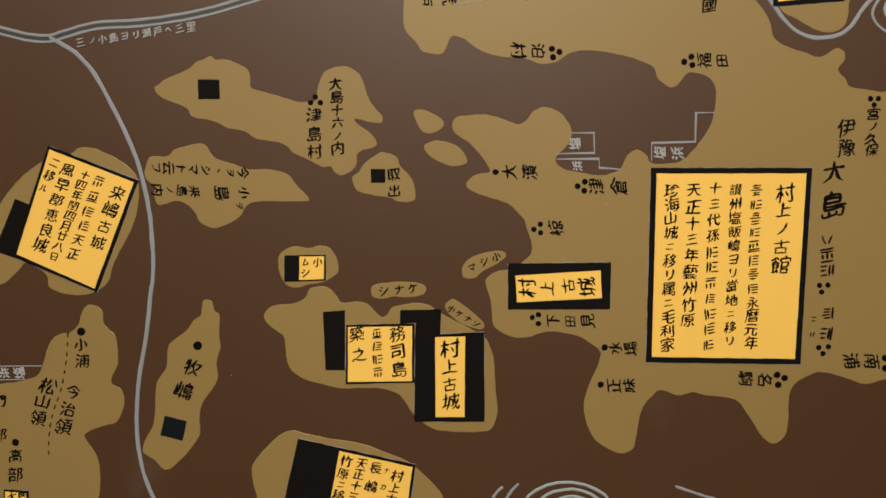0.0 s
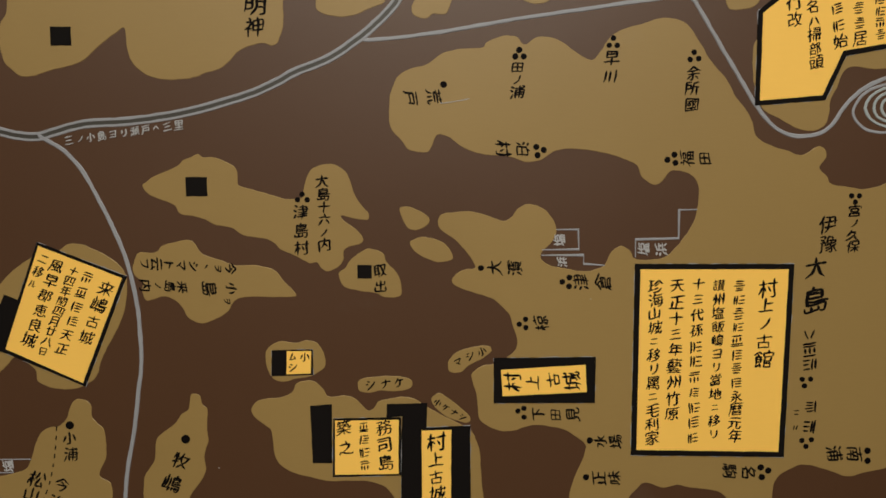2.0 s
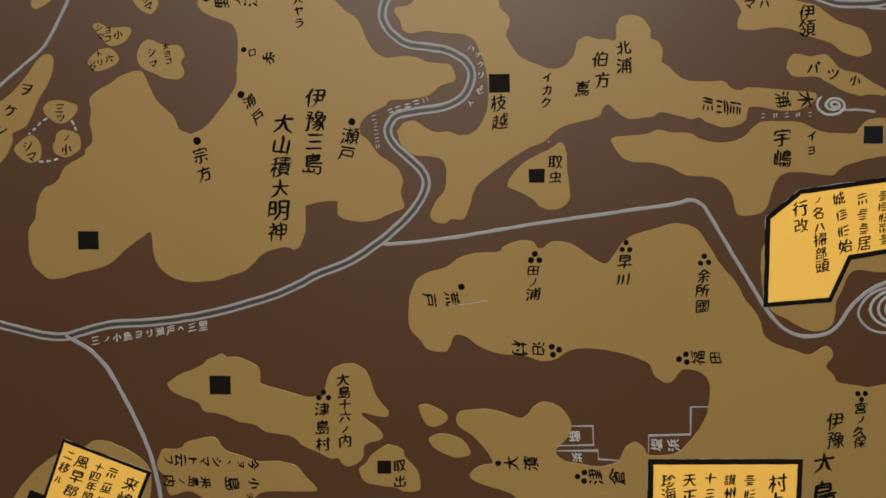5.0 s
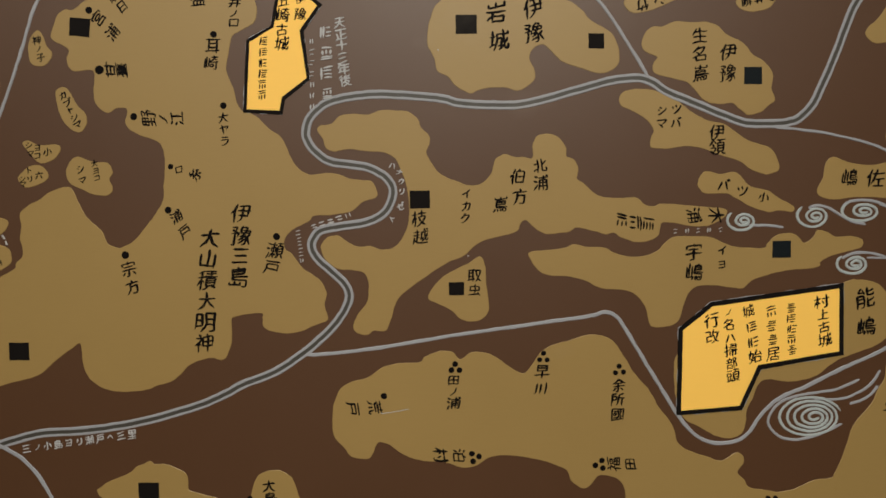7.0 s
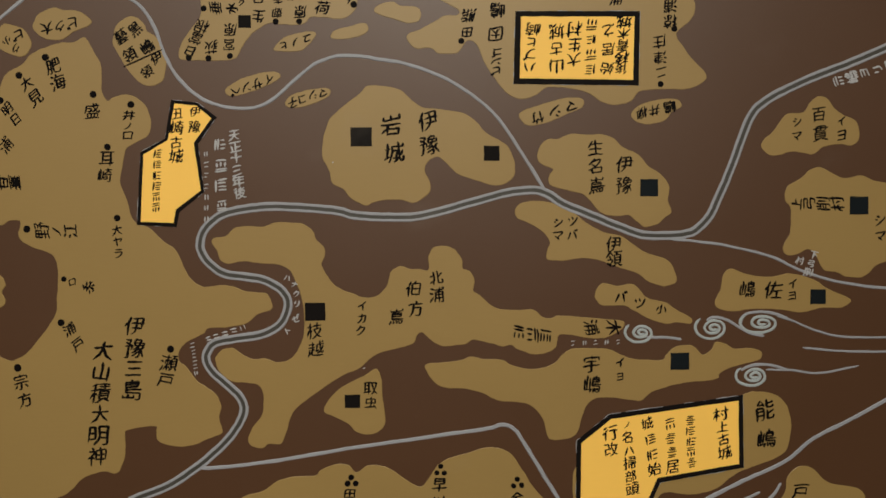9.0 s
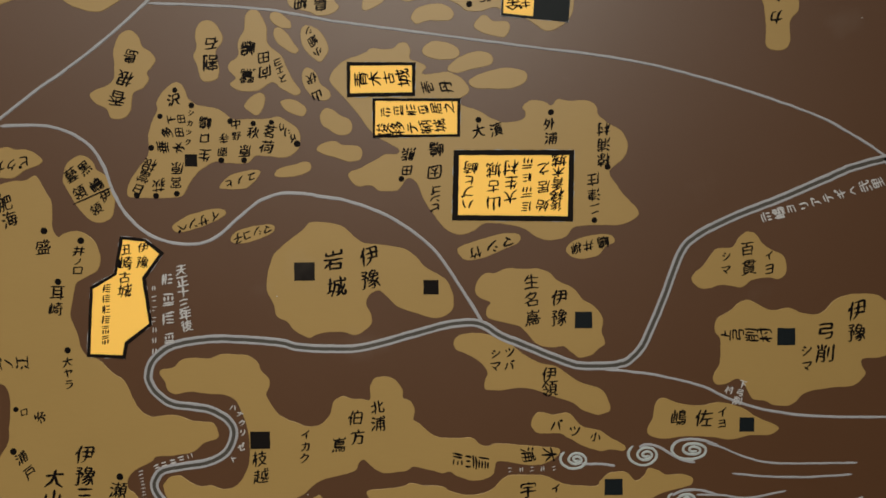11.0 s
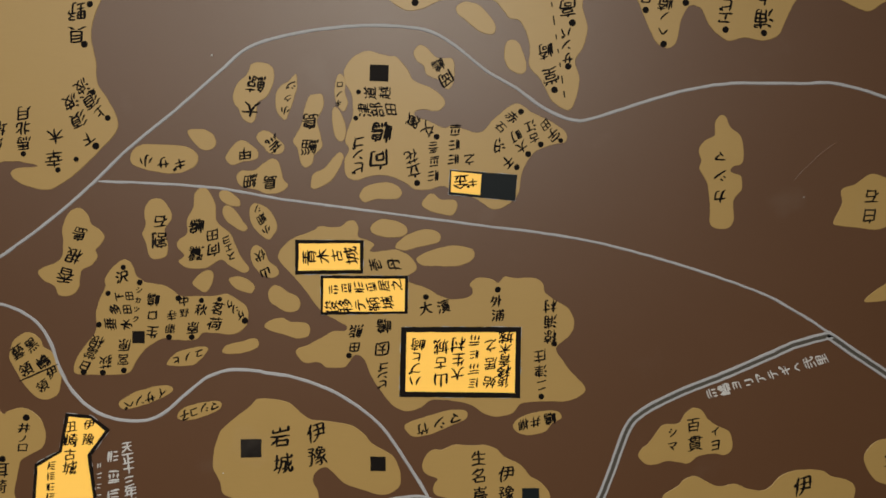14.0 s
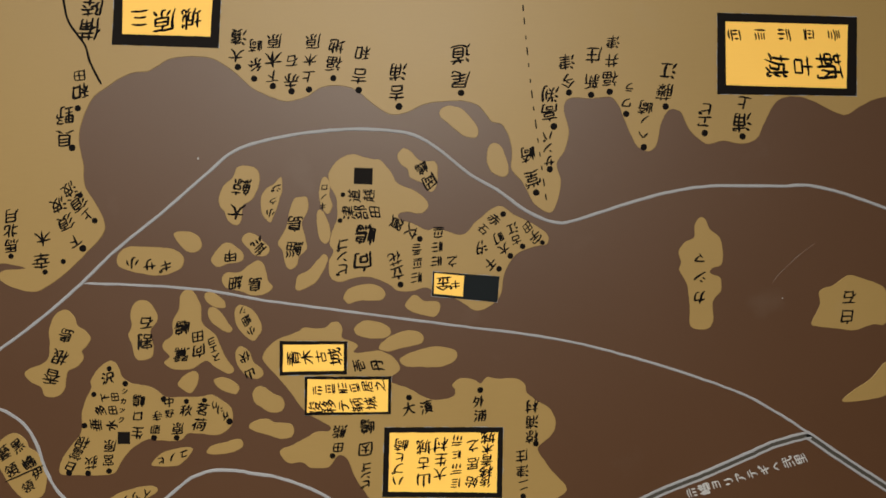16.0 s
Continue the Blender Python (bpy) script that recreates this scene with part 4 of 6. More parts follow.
ink(home, "宮原", -26.0, 1773.7, -24.4, 1792.0, 17.4)
home = land("island", "ochre painted large island with three plaques",
     [(197, 1779), (200, 1786), (212, 1790), (231, 1800), (245, 1808), (260, 1808), (262, 1815), (242, 1826), (227, 1837), (216, 1852), (205, 1867), (189, 1885), (176, 1900), (175, 1911), (188, 1926), (202, 1933), (221, 1940), (228, 1945), (246, 1944), (257, 1946)],
     [(265, 1952), (274, 1952), (279, 1943), (278, 1932), (290, 1927), (299, 1921), (294, 1912), (309, 1912), (327, 1914), (345, 1906), (354, 1895), (353, 1886), (341, 1877), (349, 1870), (367, 1864), (382, 1855), (397, 1849), (411, 1849), (426, 1853), (428, 1862)],
     [(424, 1868), (434, 1876), (452, 1875), (462, 1870), (471, 1878), (485, 1876), (508, 1876), (521, 1869), (524, 1857), (537, 1846), (552, 1837), (561, 1824), (561, 1809), (554, 1798), (540, 1787), (538, 1780), (548, 1765), (559, 1750), (574, 1735), (574, 1724)],
     [(555, 1714), (522, 1713), (492, 1711), (481, 1699), (462, 1694), (444, 1697), (425, 1710), (396, 1716), (373, 1716), (359, 1707), (342, 1702), (325, 1708), (316, 1717), (304, 1734), (293, 1752), (285, 1771), (274, 1776), (263, 1763), (256, 1760), (238, 1760)],
     [(227, 1767), (208, 1767)])
dot(home, 367.0, 1851.8, 4.1)
dot(home, 461.6, 1860.8, 4.1)
dot(home, 517.8, 1719.9, 4.1)
dot(home, 535.3, 1789.4, 4.1)
dot(home, 265.6, 1775.9, 4.0)
ink(home, "壱丹", 301.1, 1893.4, 325.3, 1895.5, 19.1)
ink(home, "大濱", 366.2, 1836.3, 390.5, 1838.4, 20.6, -10)
ink(home, "外浦", 460.8, 1845.3, 461.4, 1826.9, 18.5)
ink(home, "二津庄", 519, 1735, 516, 1773, 19.5)
ink(home, "椋浦村", 530.2, 1799.0, 530.4, 1839.0, 19.3)
ink(home, "田熊", 273.0, 1787.6, 275.4, 1808.2, 19.1)
ink(home, "ビンゴ", 309.5, 1738.7, 311.1, 1761.5, 16.2)
ink(home, "因嶋", 309.8, 1785.1, 310.8, 1814.6, 22.1)
home = land("island", "broad ochre painted islet on the brown sea",
     [(29, 1767), (40, 1780), (59, 1787), (77, 1789), (83, 1785), (73, 1772), (62, 1765), (40, 1764)])
ink(home, "ユノヒ", 71.6, 1780.3, 41.6, 1771.7, 13.1, 170)
land("island", "broad ochre painted islet on the brown sea",
     [(101, 1781), (106, 1790), (124, 1795), (143, 1799), (148, 1791), (139, 1783), (117, 1779)])
home = land("island", "broad ochre painted islet on the brown sea",
     [(-32, 1717), (-15, 1729), (14, 1738), (33, 1738), (35, 1730), (14, 1719), (-11, 1711), (-28, 1709)])
ink(home, "イサンベ", 22.3, 1729.3, -20.1, 1715.0, 17.5, 160)
home = land("island", "broad ochre painted islet on the brown sea",
     [(43, 1701), (54, 1711), (80, 1717), (98, 1717), (98, 1708), (80, 1699), (58, 1693), (45, 1695)])
ink(home, "マシコ子", 90.7, 1712.6, 51.9, 1700.4, 17.5, 165)
home = land("island", "broad ochre painted islet on the brown sea",
     [(340, 1685), (362, 1694), (396, 1703), (418, 1702), (419, 1692), (399, 1683), (373, 1672), (351, 1669), (340, 1676)])
ink(home, "竹", 361.4, 1679.2, 361.4, 1679.2, 17.7, 170)
ink(home, "シ", 384.3, 1686.4, 384.3, 1686.4, 17.7, 170)
ink(home, "マ", 404.3, 1693.6, 404.3, 1693.6, 17.7, 170)
home = land("island", "broad ochre painted islet on the brown sea",
     [(481, 1684), (495, 1695), (521, 1701), (540, 1700), (544, 1691), (532, 1684), (521, 1673), (499, 1669), (484, 1675)])
ink(home, "柳", 493.9, 1683.1, 493.9, 1683.1, 16.3, 170)
ink(home, "井", 510.2, 1687.4, 510.2, 1687.4, 16.3, 170)
ink(home, "嶋", 528.8, 1691.7, 528.8, 1691.7, 16.3, 170)
land("island", "broad ochre painted islet on the brown sea",
     [(156, 1816), (165, 1823), (179, 1826), (190, 1821), (209, 1819), (215, 1812), (212, 1801), (198, 1799), (183, 1803), (161, 1810)])
land("island", "rounded ochre painted islet on the brown sea",
     [(161, 1860), (167, 1868), (176, 1867), (187, 1859), (198, 1854), (203, 1845), (198, 1835), (183, 1834), (172, 1841), (163, 1847)])
land("island", "rounded ochre painted islet on the brown sea",
     [(110, 1876), (118, 1880), (132, 1878), (143, 1867), (139, 1858), (129, 1860), (118, 1865)])
land("island", "rounded ochre painted islet on the brown sea",
     [(63, 1871), (70, 1882), (83, 1889), (90, 1884), (88, 1871), (80, 1860), (70, 1864)])
home = land("island", "rounded ochre painted islet on the brown sea",
     [(138, 1907), (140, 1918), (147, 1921), (156, 1915), (162, 1900), (173, 1891), (174, 1882), (165, 1878), (153, 1882), (143, 1893)])
ink(home, "山伏", 157.3, 1885.3, 150.2, 1907.4, 16.1)
home = land("island", "rounded ochre painted islet on the brown sea",
     [(137, 1966), (144, 1976), (159, 1970), (168, 1959), (173, 1944), (166, 1931), (161, 1928), (151, 1935), (140, 1948)])
ink(home, "小細シ", 159.2, 1941.8, 147.0, 1968.9, 13.2)
land("island", "rounded ochre painted islet on the brown sea",
     [(102, 1963), (105, 1972), (115, 1970), (127, 1955), (134, 1944), (129, 1939), (118, 1944), (107, 1953)])
land("island", "rounded ochre painted islet on the brown sea",
     [(98, 1990), (108, 1993), (122, 1982), (124, 1972), (111, 1973), (100, 1981)])
home = land("island", "rounded ochre painted islet on the brown sea",
     [(-136, 1887), (-129, 1894), (-115, 1899), (-106, 1907), (-104, 1923), (-105, 1941), (-101, 1958), (-92, 1968), (-81, 1970), (-72, 1961), (-67, 1949), (-56, 1941), (-51, 1932), (-55, 1923), (-62, 1916), (-60, 1907), (-67, 1896), (-79, 1890), (-82, 1879), (-85, 1865), (-93, 1857), (-109, 1857), (-115, 1869), (-128, 1876)])
ink(home, "香根島", -100, 1883, -82, 1936, 24)
home = land("island", "tall ochre painted islet on the brown sea",
     [(-2, 1936), (2, 1948), (1, 1967), (9, 1981), (24, 1981), (35, 1966), (36, 1955), (27, 1941), (31, 1923), (29, 1908), (16, 1903), (7, 1908), (2, 1926)])
ink(home, "割石", 20, 1928, 22, 1953, 22)
home = land("island", "rounded ochre painted islet on the brown sea",
     [(45, 1901), (52, 1908), (43, 1919), (45, 1928), (56, 1937), (56, 1955), (64, 1970), (66, 1988), (75, 1997), (84, 1992), (93, 1974), (95, 1952), (111, 1937), (117, 1926), (125, 1907), (136, 1891), (129, 1885), (111, 1894), (100, 1902), (81, 1892), (60, 1891), (49, 1895)])
ink(home, "向田", 90.4, 1915.0, 89.1, 1934.8, 19.7)
ink(home, "鷺嶋", 67, 1911, 69, 1947, 21)
ink(home, "スエヨ", 113.6, 1906.8, 107.0, 1929.0, 14.0)
home = land("island", "rounded ochre painted islet on the brown sea",
     [(116, 2118), (122, 2133), (134, 2144), (140, 2157), (152, 2160), (166, 2155), (170, 2144), (166, 2125), (159, 2114), (148, 2106), (146, 2088), (139, 2080), (129, 2086), (124, 2099), (118, 2106)])
ink(home, "大鯨", 140.4, 2100.4, 146.4, 2132.6, 26.0)
home = land("island", "tall ochre painted islet on the brown sea",
     [(172, 2118), (178, 2129), (189, 2136), (198, 2145), (200, 2129), (196, 2114), (191, 2099), (185, 2085), (178, 2088), (172, 2099)])
ink(home, "小クジ", 184.3, 2097.3, 191.8, 2130.3, 14.9)
home = land("island", "tall ochre painted islet on the brown sea",
     [(194, 2058), (204, 2076), (209, 2099), (215, 2115), (222, 2118), (232, 2118), (234, 2102), (226, 2084), (230, 2065), (232, 2050), (222, 2039), (219, 2028), (211, 2022), (204, 2028), (200, 2046)])
ink(home, "鯔島", 214.9, 2050.0, 217.1, 2083.7, 24.6)
home = land("island", "tall ochre painted islet on the brown sea",
     [(248, 2121), (252, 2141), (258, 2144), (263, 2136), (262, 2121), (266, 2106), (260, 2096), (252, 2104)])
ink(home, "キノロ", 253.0, 2106.9, 255.2, 2131.0, 10.5)
land("island", "tall ochre painted islet on the brown sea",
     [(245, 2095), (251, 2101), (258, 2091), (263, 2076), (262, 2061), (256, 2056), (248, 2065)])
land("island", "rounded ochre painted islet on the brown sea",
     [(217, 1998), (220, 2013), (234, 2021), (245, 2033), (254, 2042), (260, 2036), (254, 2020), (245, 2006), (233, 1998), (222, 1994)])
home = land("island", "rounded ochre painted islet on the brown sea",
     [(106, 2035), (115, 2050), (126, 2058), (137, 2054), (148, 2043), (146, 2033), (129, 2030), (115, 2026)])
ink(home, "甲", 130.9, 2040.7, 130.9, 2040.7, 19.7, 180)
home = land("island", "rounded ochre painted islet on the brown sea",
     [(146, 2061), (153, 2070), (163, 2069), (174, 2061), (183, 2050), (178, 2041), (163, 2041), (155, 2050)])
ink(home, "荒", 168.2, 2053.8, 168.2, 2053.8, 20.5, 150)
home = land("island", "rounded ochre painted islet on the brown sea",
     [(120, 2009), (126, 2018), (144, 2019), (155, 2028), (167, 2034), (176, 2028), (181, 2009), (187, 1999), (178, 1990), (159, 1988), (144, 1994), (126, 1998)])
ink(home, "細", 138.6, 2005.6, 138.6, 2005.6, 19.7, 180)
ink(home, "島", 164.1, 2003.3, 164.1, 2003.3, 19.7, 180)
land("island", "rounded ochre painted islet on the brown sea",
     [(57, 2069), (74, 2073), (89, 2067), (94, 2054), (85, 2045), (70, 2050)])
home = land("island", "broad ochre painted islet on the brown sea",
     [(-17, 2036), (-7, 2051), (22, 2053), (55, 2050), (70, 2039), (66, 2024), (44, 2015), (15, 2017), (-11, 2025)])
ink(home, "小", 2.7, 2032.3, 2.7, 2032.3, 18.9, 180)
ink(home, "サ", 25.2, 2030.0, 25.2, 2030.0, 18.9, 180)
ink(home, "ギ", 46.3, 2027.8, 46.3, 2027.8, 18.9, 180)
land("island", "broad ochre painted islet on the brown sea",
     [(281, 1986), (289, 1997), (312, 2003), (328, 1999), (336, 1990), (331, 1981), (316, 1980), (301, 1980), (288, 1976), (282, 1981)])
land("island", "broad ochre painted islet on the brown sea",
     [(362, 1974), (370, 1986), (378, 1987), (387, 1980), (406, 1978), (408, 1967), (400, 1958), (387, 1961), (372, 1965)])
land("island", "broad ochre painted islet on the brown sea",
     [(295, 1945), (308, 1954), (327, 1952), (342, 1943), (338, 1932), (316, 1930), (298, 1936)])
land("island", "broad ochre painted islet on the brown sea",
     [(327, 1918), (342, 1933), (368, 1941), (385, 1935), (383, 1923), (357, 1917), (338, 1913)])
land("island", "broad ochre painted islet on the brown sea",
     [(355, 1903), (375, 1913), (402, 1919), (428, 1914), (429, 1901), (409, 1892), (379, 1892), (360, 1894)])
home = land("island", "rounded ochre painted islet on the brown sea",
     [(352, 2174), (361, 2183), (371, 2178), (384, 2166), (403, 2165), (406, 2147), (404, 2132), (396, 2125), (386, 2136), (369, 2144), (366, 2155), (356, 2163)])
ink(home, "岡嶋", 394.1, 2138.4, 384.4, 2156.5, 19.6)
land("island", "rounded ochre painted islet on the brown sea",
     [(409, 2234), (422, 2240), (441, 2234), (459, 2212), (458, 2198), (440, 2200), (422, 2215), (410, 2225)])
land("island", "tall ochre painted islet on the brown sea",
     [(472, 2178), (478, 2189), (490, 2187), (499, 2166), (501, 2151), (493, 2144), (479, 2151), (472, 2163)])
home = land("island", "ochre painted island with a long eastern cape",
     [(261, 2148), (267, 2161), (278, 2170), (293, 2175), (316, 2169), (331, 2166), (344, 2151), (353, 2136), (376, 2126), (391, 2113), (393, 2104), (383, 2096), (365, 2098), (353, 2095), (357, 2087), (372, 2083), (391, 2074), (402, 2076), (417, 2073), (432, 2068)],
     [(444, 2070), (455, 2083), (464, 2091), (472, 2098), (489, 2106), (508, 2094), (531, 2083), (552, 2068), (552, 2055), (534, 2051), (512, 2042), (498, 2023), (492, 2004), (490, 1989), (477, 1974), (458, 1966), (443, 1974), (428, 1983), (402, 1993), (387, 1997)],
     [(372, 1993), (353, 1993), (342, 2001), (327, 2008), (308, 2012), (290, 2009), (275, 2005), (263, 2012), (261, 2031), (267, 2046), (262, 2057), (267, 2076), (272, 2091), (271, 2117), (263, 2132)])
square(home, 307, 2146, 25, 22, -2)
dot(home, 276.1, 2086.6, 3.4)
dot(home, 279.9, 2121.2, 3.4)
dot(home, 381.9, 2062.3, 4.1)
dot(home, 356.1, 2001.5, 4.1)
dot(home, 493.1, 2095.1, 4.1)
dot(home, 519.1, 2051.6, 4.1)
dot(home, 502.5, 2039.0, 4.1)
dot(home, 487.4, 2021.8, 4.1)
dot(home, 545.4, 2056.8, 3.4)
ink(home, "向嶋", 306.8, 2034.0, 309.8, 2069.2, 30.7)
ink(home, "ビンゴ", 279.1, 2022.1, 279.8, 2055.0, 19.4)
ink(home, "津部田", 287.4, 2097.1, 322.6, 2097.8, 20.2)
ink(home, "道越", 296.4, 2119.6, 314.4, 2119.6, 20.2)
ink(home, "文賀", 370.6, 2072.1, 351.1, 2082.7, 19.5)
ink(home, "立花", 351.7, 2018.0, 348.7, 2036.1, 20.3)
ink(home, "\u25ae\u25ae\u25ae", 377.9, 2010.4, 378.1, 2048.0, 19.5)
ink(home, "\u25ae\u25ae\u25ae", 403.6, 2032.1, 406.7, 2070.5, 18.1)
ink(home, "之", 424.6, 2032.8, 424.6, 2032.8, 16.6, 180)
ink(home, "千汐", 474.7, 2029.3, 462.1, 2050.3, 19.5)
ink(home, "大町", 494.3, 2048.0, 486.1, 2063.0, 19.5)
ink(home, "古江", 510.1, 2060.6, 505.0, 2076.4, 17.3)
ink(home, "宇田", 535.7, 2065.1, 526.0, 2077.8, 18.0)
ink(home, "赤石", 480.3, 2086.9, 466.0, 2075.0, 17.2)
home = land("island", "ochre painted tall notched island of the map",
     [(757, 2089), (765, 2088), (772, 2074), (785, 2063), (789, 2044), (787, 2026), (775, 2022), (772, 2015), (785, 2009), (786, 1992), (775, 1977), (775, 1951), (767, 1940), (751, 1940), (743, 1948), (743, 1974), (740, 2000), (730, 2018), (732, 2030), (729, 2045), (738, 2057), (750, 2063), (751, 2079)])
ink(home, "カシマ", 756.9, 1983.1, 758.9, 2036.2, 19.9)
home = land("island", "ochre painted rounded island of the map",
     [(909, 1949), (920, 1972), (920, 1991), (939, 1998), (959, 2011), (982, 2006), (1009, 1994), (1016, 1964), (1008, 1945), (993, 1945), (966, 1937), (942, 1940), (915, 1943)])
ink(home, "白石", 958.1, 1956.2, 959.9, 1982.1, 24.7)
land("island", "ochre painted tapering island of the map",
     [(949, 1842), (965, 1857), (988, 1872), (1010, 1895), (1035, 1895), (1042, 1864), (1009, 1849), (972, 1842)])
home = land("mainland", "ochre painted mainland coast along the map's top",
     [(-323, 2500), (-323, 2032), (-178, 2031), (-157, 2030), (-136, 2025), (-164, 2022), (-171, 2014), (-157, 2002), (-128, 1994)],
     [(-110, 1999), (-85, 2017), (-59, 2043), (-37, 2066), (-33, 2084), (-45, 2110), (-59, 2133), (-61, 2163), (-67, 2192), (-63, 2219), (-49, 2249), (-30, 2264), (-1, 2282), (25, 2286), (51, 2301), (81, 2305), (107, 2302), (133, 2287), (159, 2264), (185, 2251)],
     [(207, 2245), (234, 2253), (252, 2264), (275, 2267), (297, 2261), (320, 2242), (342, 2229), (365, 2231), (388, 2242), (418, 2246), (444, 2246), (463, 2238), (478, 2219), (493, 2214), (505, 2185), (505, 2155), (520, 2136), (535, 2109), (555, 2097), (565, 2109)],
     [(571, 2140), (565, 2162), (577, 2181), (582, 2208), (576, 2235), (583, 2250), (612, 2250), (638, 2252), (650, 2239), (661, 2212), (672, 2189), (687, 2179), (700, 2187), (707, 2216), (718, 2235), (734, 2231), (745, 2208), (768, 2189), (791, 2193), (818, 2189), (837, 2197), (849, 2220), (865, 2247), (892, 2253), (915, 2247), (946, 2231), (961, 2229), (985, 2243), (1015, 2253), (1118, 2259), (1121, 2479)])
dot(home, 141.0, 2291.2, 4.5)
dot(home, 162.6, 2275.4, 4.5)
dot(home, 187.3, 2265.7, 4.5)
dot(home, 211.9, 2258.9, 4.5)
dot(home, 235.1, 2261.3, 4.5)
dot(home, 267.4, 2276.4, 4.5)
dot(home, 301.1, 2260.7, 4.5)
dot(home, 354.5, 2238.8, 4.9)
dot(home, 437.6, 2257.2, 4.5)
dot(home, 561.8, 2212.6, 4.9)
dot(home, 582.6, 2258.2, 4.6)
dot(home, 612.3, 2255.3, 4.6)
dot(home, 637.5, 2259.1, 4.6)
dot(home, 659.5, 2229.4, 4.6)
dot(home, 682.8, 2184.5, 4.6)
dot(home, 713.2, 2239.4, 4.6)
dot(home, 765.8, 2203.6, 4.6)
dot(home, 817.3, 2199.1, 4.6)
dot(home, 556.1, 2154.9, 4.6)
dot(home, 537.7, 2123.9, 4.6)
dot(home, -75.8, 2183.5, 4.8)
dot(home, -68.6, 2235.9, 4.4)
dot(home, -45.9, 2087.3, 4.0)
dot(home, -65.2, 2120.9, 4.0)
dot(home, -61.2, 2050.9, 4.8)
dot(home, -110.2, 2019.8, 3.7)
dot(home, -86.8, 2033.8, 3.7)
dot(home, -154.2, 2040.8, 3.7)
dot(home, -191.1, 2034.2, 3.6)
dashes(home, "dashed_border", 2.5, 13.6, 6.0, [(519, 2398), (532, 2261), (553, 2100)], INK)
ink(home, "大濱", 139.5, 2307.0, 142.4, 2331.9, 23.9)
ink(home, "糸崎", 163.4, 2294.3, 164.8, 2320.7, 23.0)
ink(home, "下木原", 187.3, 2280.0, 188.8, 2326.0, 24.0)
ink(home, "赤石", 210.4, 2274.0, 211.9, 2300.4, 23.0)
ink(home, "上木原", 234.4, 2278.6, 239.7, 2325.5, 24.0)
ink(home, "福地", 268.9, 2297.6, 272.7, 2319.6, 25.0)
ink(home, "吉和", 301.9, 2280.3, 307.2, 2312.1, 25.0)
ink(home, "吉浦", 352.3, 2258.5, 354.6, 2285.8, 27.0)
ink(home, "尾道", 436.1, 2275.4, 437.0, 2310.3, 28.9)
ink(home, "高渕", 556.5, 2231.6, 557.5, 2256.7, 26.3)
ink(home, "今津", 581.2, 2275.0, 580.6, 2300.9, 25.3)
ink(home, "新庄", 613.2, 2272.8, 616.5, 2308.6, 25.4)
ink(home, "福井津", 638.4, 2276.7, 642.6, 2327.1, 23.5)
ink(home, "ワラ", 660.4, 2244.7, 665.1, 2265.3, 16.9)
ink(home, "ヘノ崎", 681.5, 2202.8, 686.3, 2238.6, 23.5)
ink(home, "藤江", 712.6, 2258.5, 715.9, 2288.3, 27.4)
ink(home, "ヱビ", 765.2, 2218.9, 769.2, 2237.2, 22.8)
ink(home, "浦上", 816.0, 2219.0, 819.3, 2243.4, 26.6)
ink(home, "サンバ", 555.4, 2166.3, 553.3, 2199.7, 16.8)
ink(home, "堂崎", 532.5, 2142.8, 526.6, 2176.1, 24.3)
ink(home, "貝野", -86.1, 2196.2, -84.8, 2226.1, 27.2)
ink(home, "和田", -65.8, 2259.8, -67.3, 2279.3, 26.3)
ink(home, "備陸", -54.3, 2340.9, -50.8, 2370.9, 32.5)
ink(home, "上須波", -55.5, 2094.8, -79.9, 2129.1, 21.9)
ink(home, "下須波", -71.5, 2062.0, -93.8, 2109.0, 21.8)
ink(home, "幸木", -114.0, 2036.2, -113.4, 2065.1, 27.4)
ink(home, "馬北月", -154.3, 2054.9, -154.6, 2094.2, 21.7)
ink(home, "熊地", -190.9, 2052.4, -186.3, 2076.4, 23.8)
home = land("island", "tall ochre painted islet on the brown sea",
     [(-417, 1631), (-413, 1643), (-405, 1652), (-398, 1647), (-394, 1634), (-387, 1624), (-392, 1612), (-402, 1607), (-414, 1612)])
ink(home, "神ノ子", -405.1, 1639.9, -401.5, 1618.7, 13.6)
home = land("island", "rounded ochre painted islet on the brown sea",
     [(-384, 1574), (-376, 1581), (-367, 1577), (-358, 1559), (-348, 1549), (-345, 1538), (-350, 1527), (-359, 1524), (-373, 1534), (-381, 1552)])
ink(home, "カブトシマ", -374.4, 1570.2, -356.9, 1532.9, 13.6)
home = land("island", "broad ochre painted islet on the brown sea",
     [(-428, 1510), (-421, 1514), (-407, 1508), (-385, 1509), (-380, 1502), (-389, 1490), (-406, 1485), (-418, 1496)])
ink(home, "シ", -420.2, 1507.5, -420.2, 1507.5, 10.6, 0)
ink(home, "マ", -417.7, 1496.8, -417.7, 1496.8, 10.6, 0)
ink(home, "ヨ", -409.0, 1504.5, -409.0, 1504.5, 10.6, 0)
ink(home, "コ", -409.3, 1494.7, -409.3, 1494.7, 10.6, 0)
ink(home, "小", -396.4, 1498.8, -396.4, 1498.8, 12.8, 0)
home = land("island", "rounded ochre painted islet on the brown sea",
     [(-435, 1467), (-425, 1478), (-415, 1483), (-402, 1480), (-396, 1469), (-404, 1460), (-423, 1454), (-431, 1458)])
ink(home, "六", -408.6, 1469.9, -408.6, 1469.9, 14.2, 0)
ink(home, "ト", -421.2, 1475.7, -421.2, 1475.7, 9.9, 0)
ink(home, "リ", -420.1, 1465.0, -420.1, 1465.0, 9.9, 0)
ink(home, "シ", -430.0, 1465.1, -430.0, 1465.1, 9.9, 0)
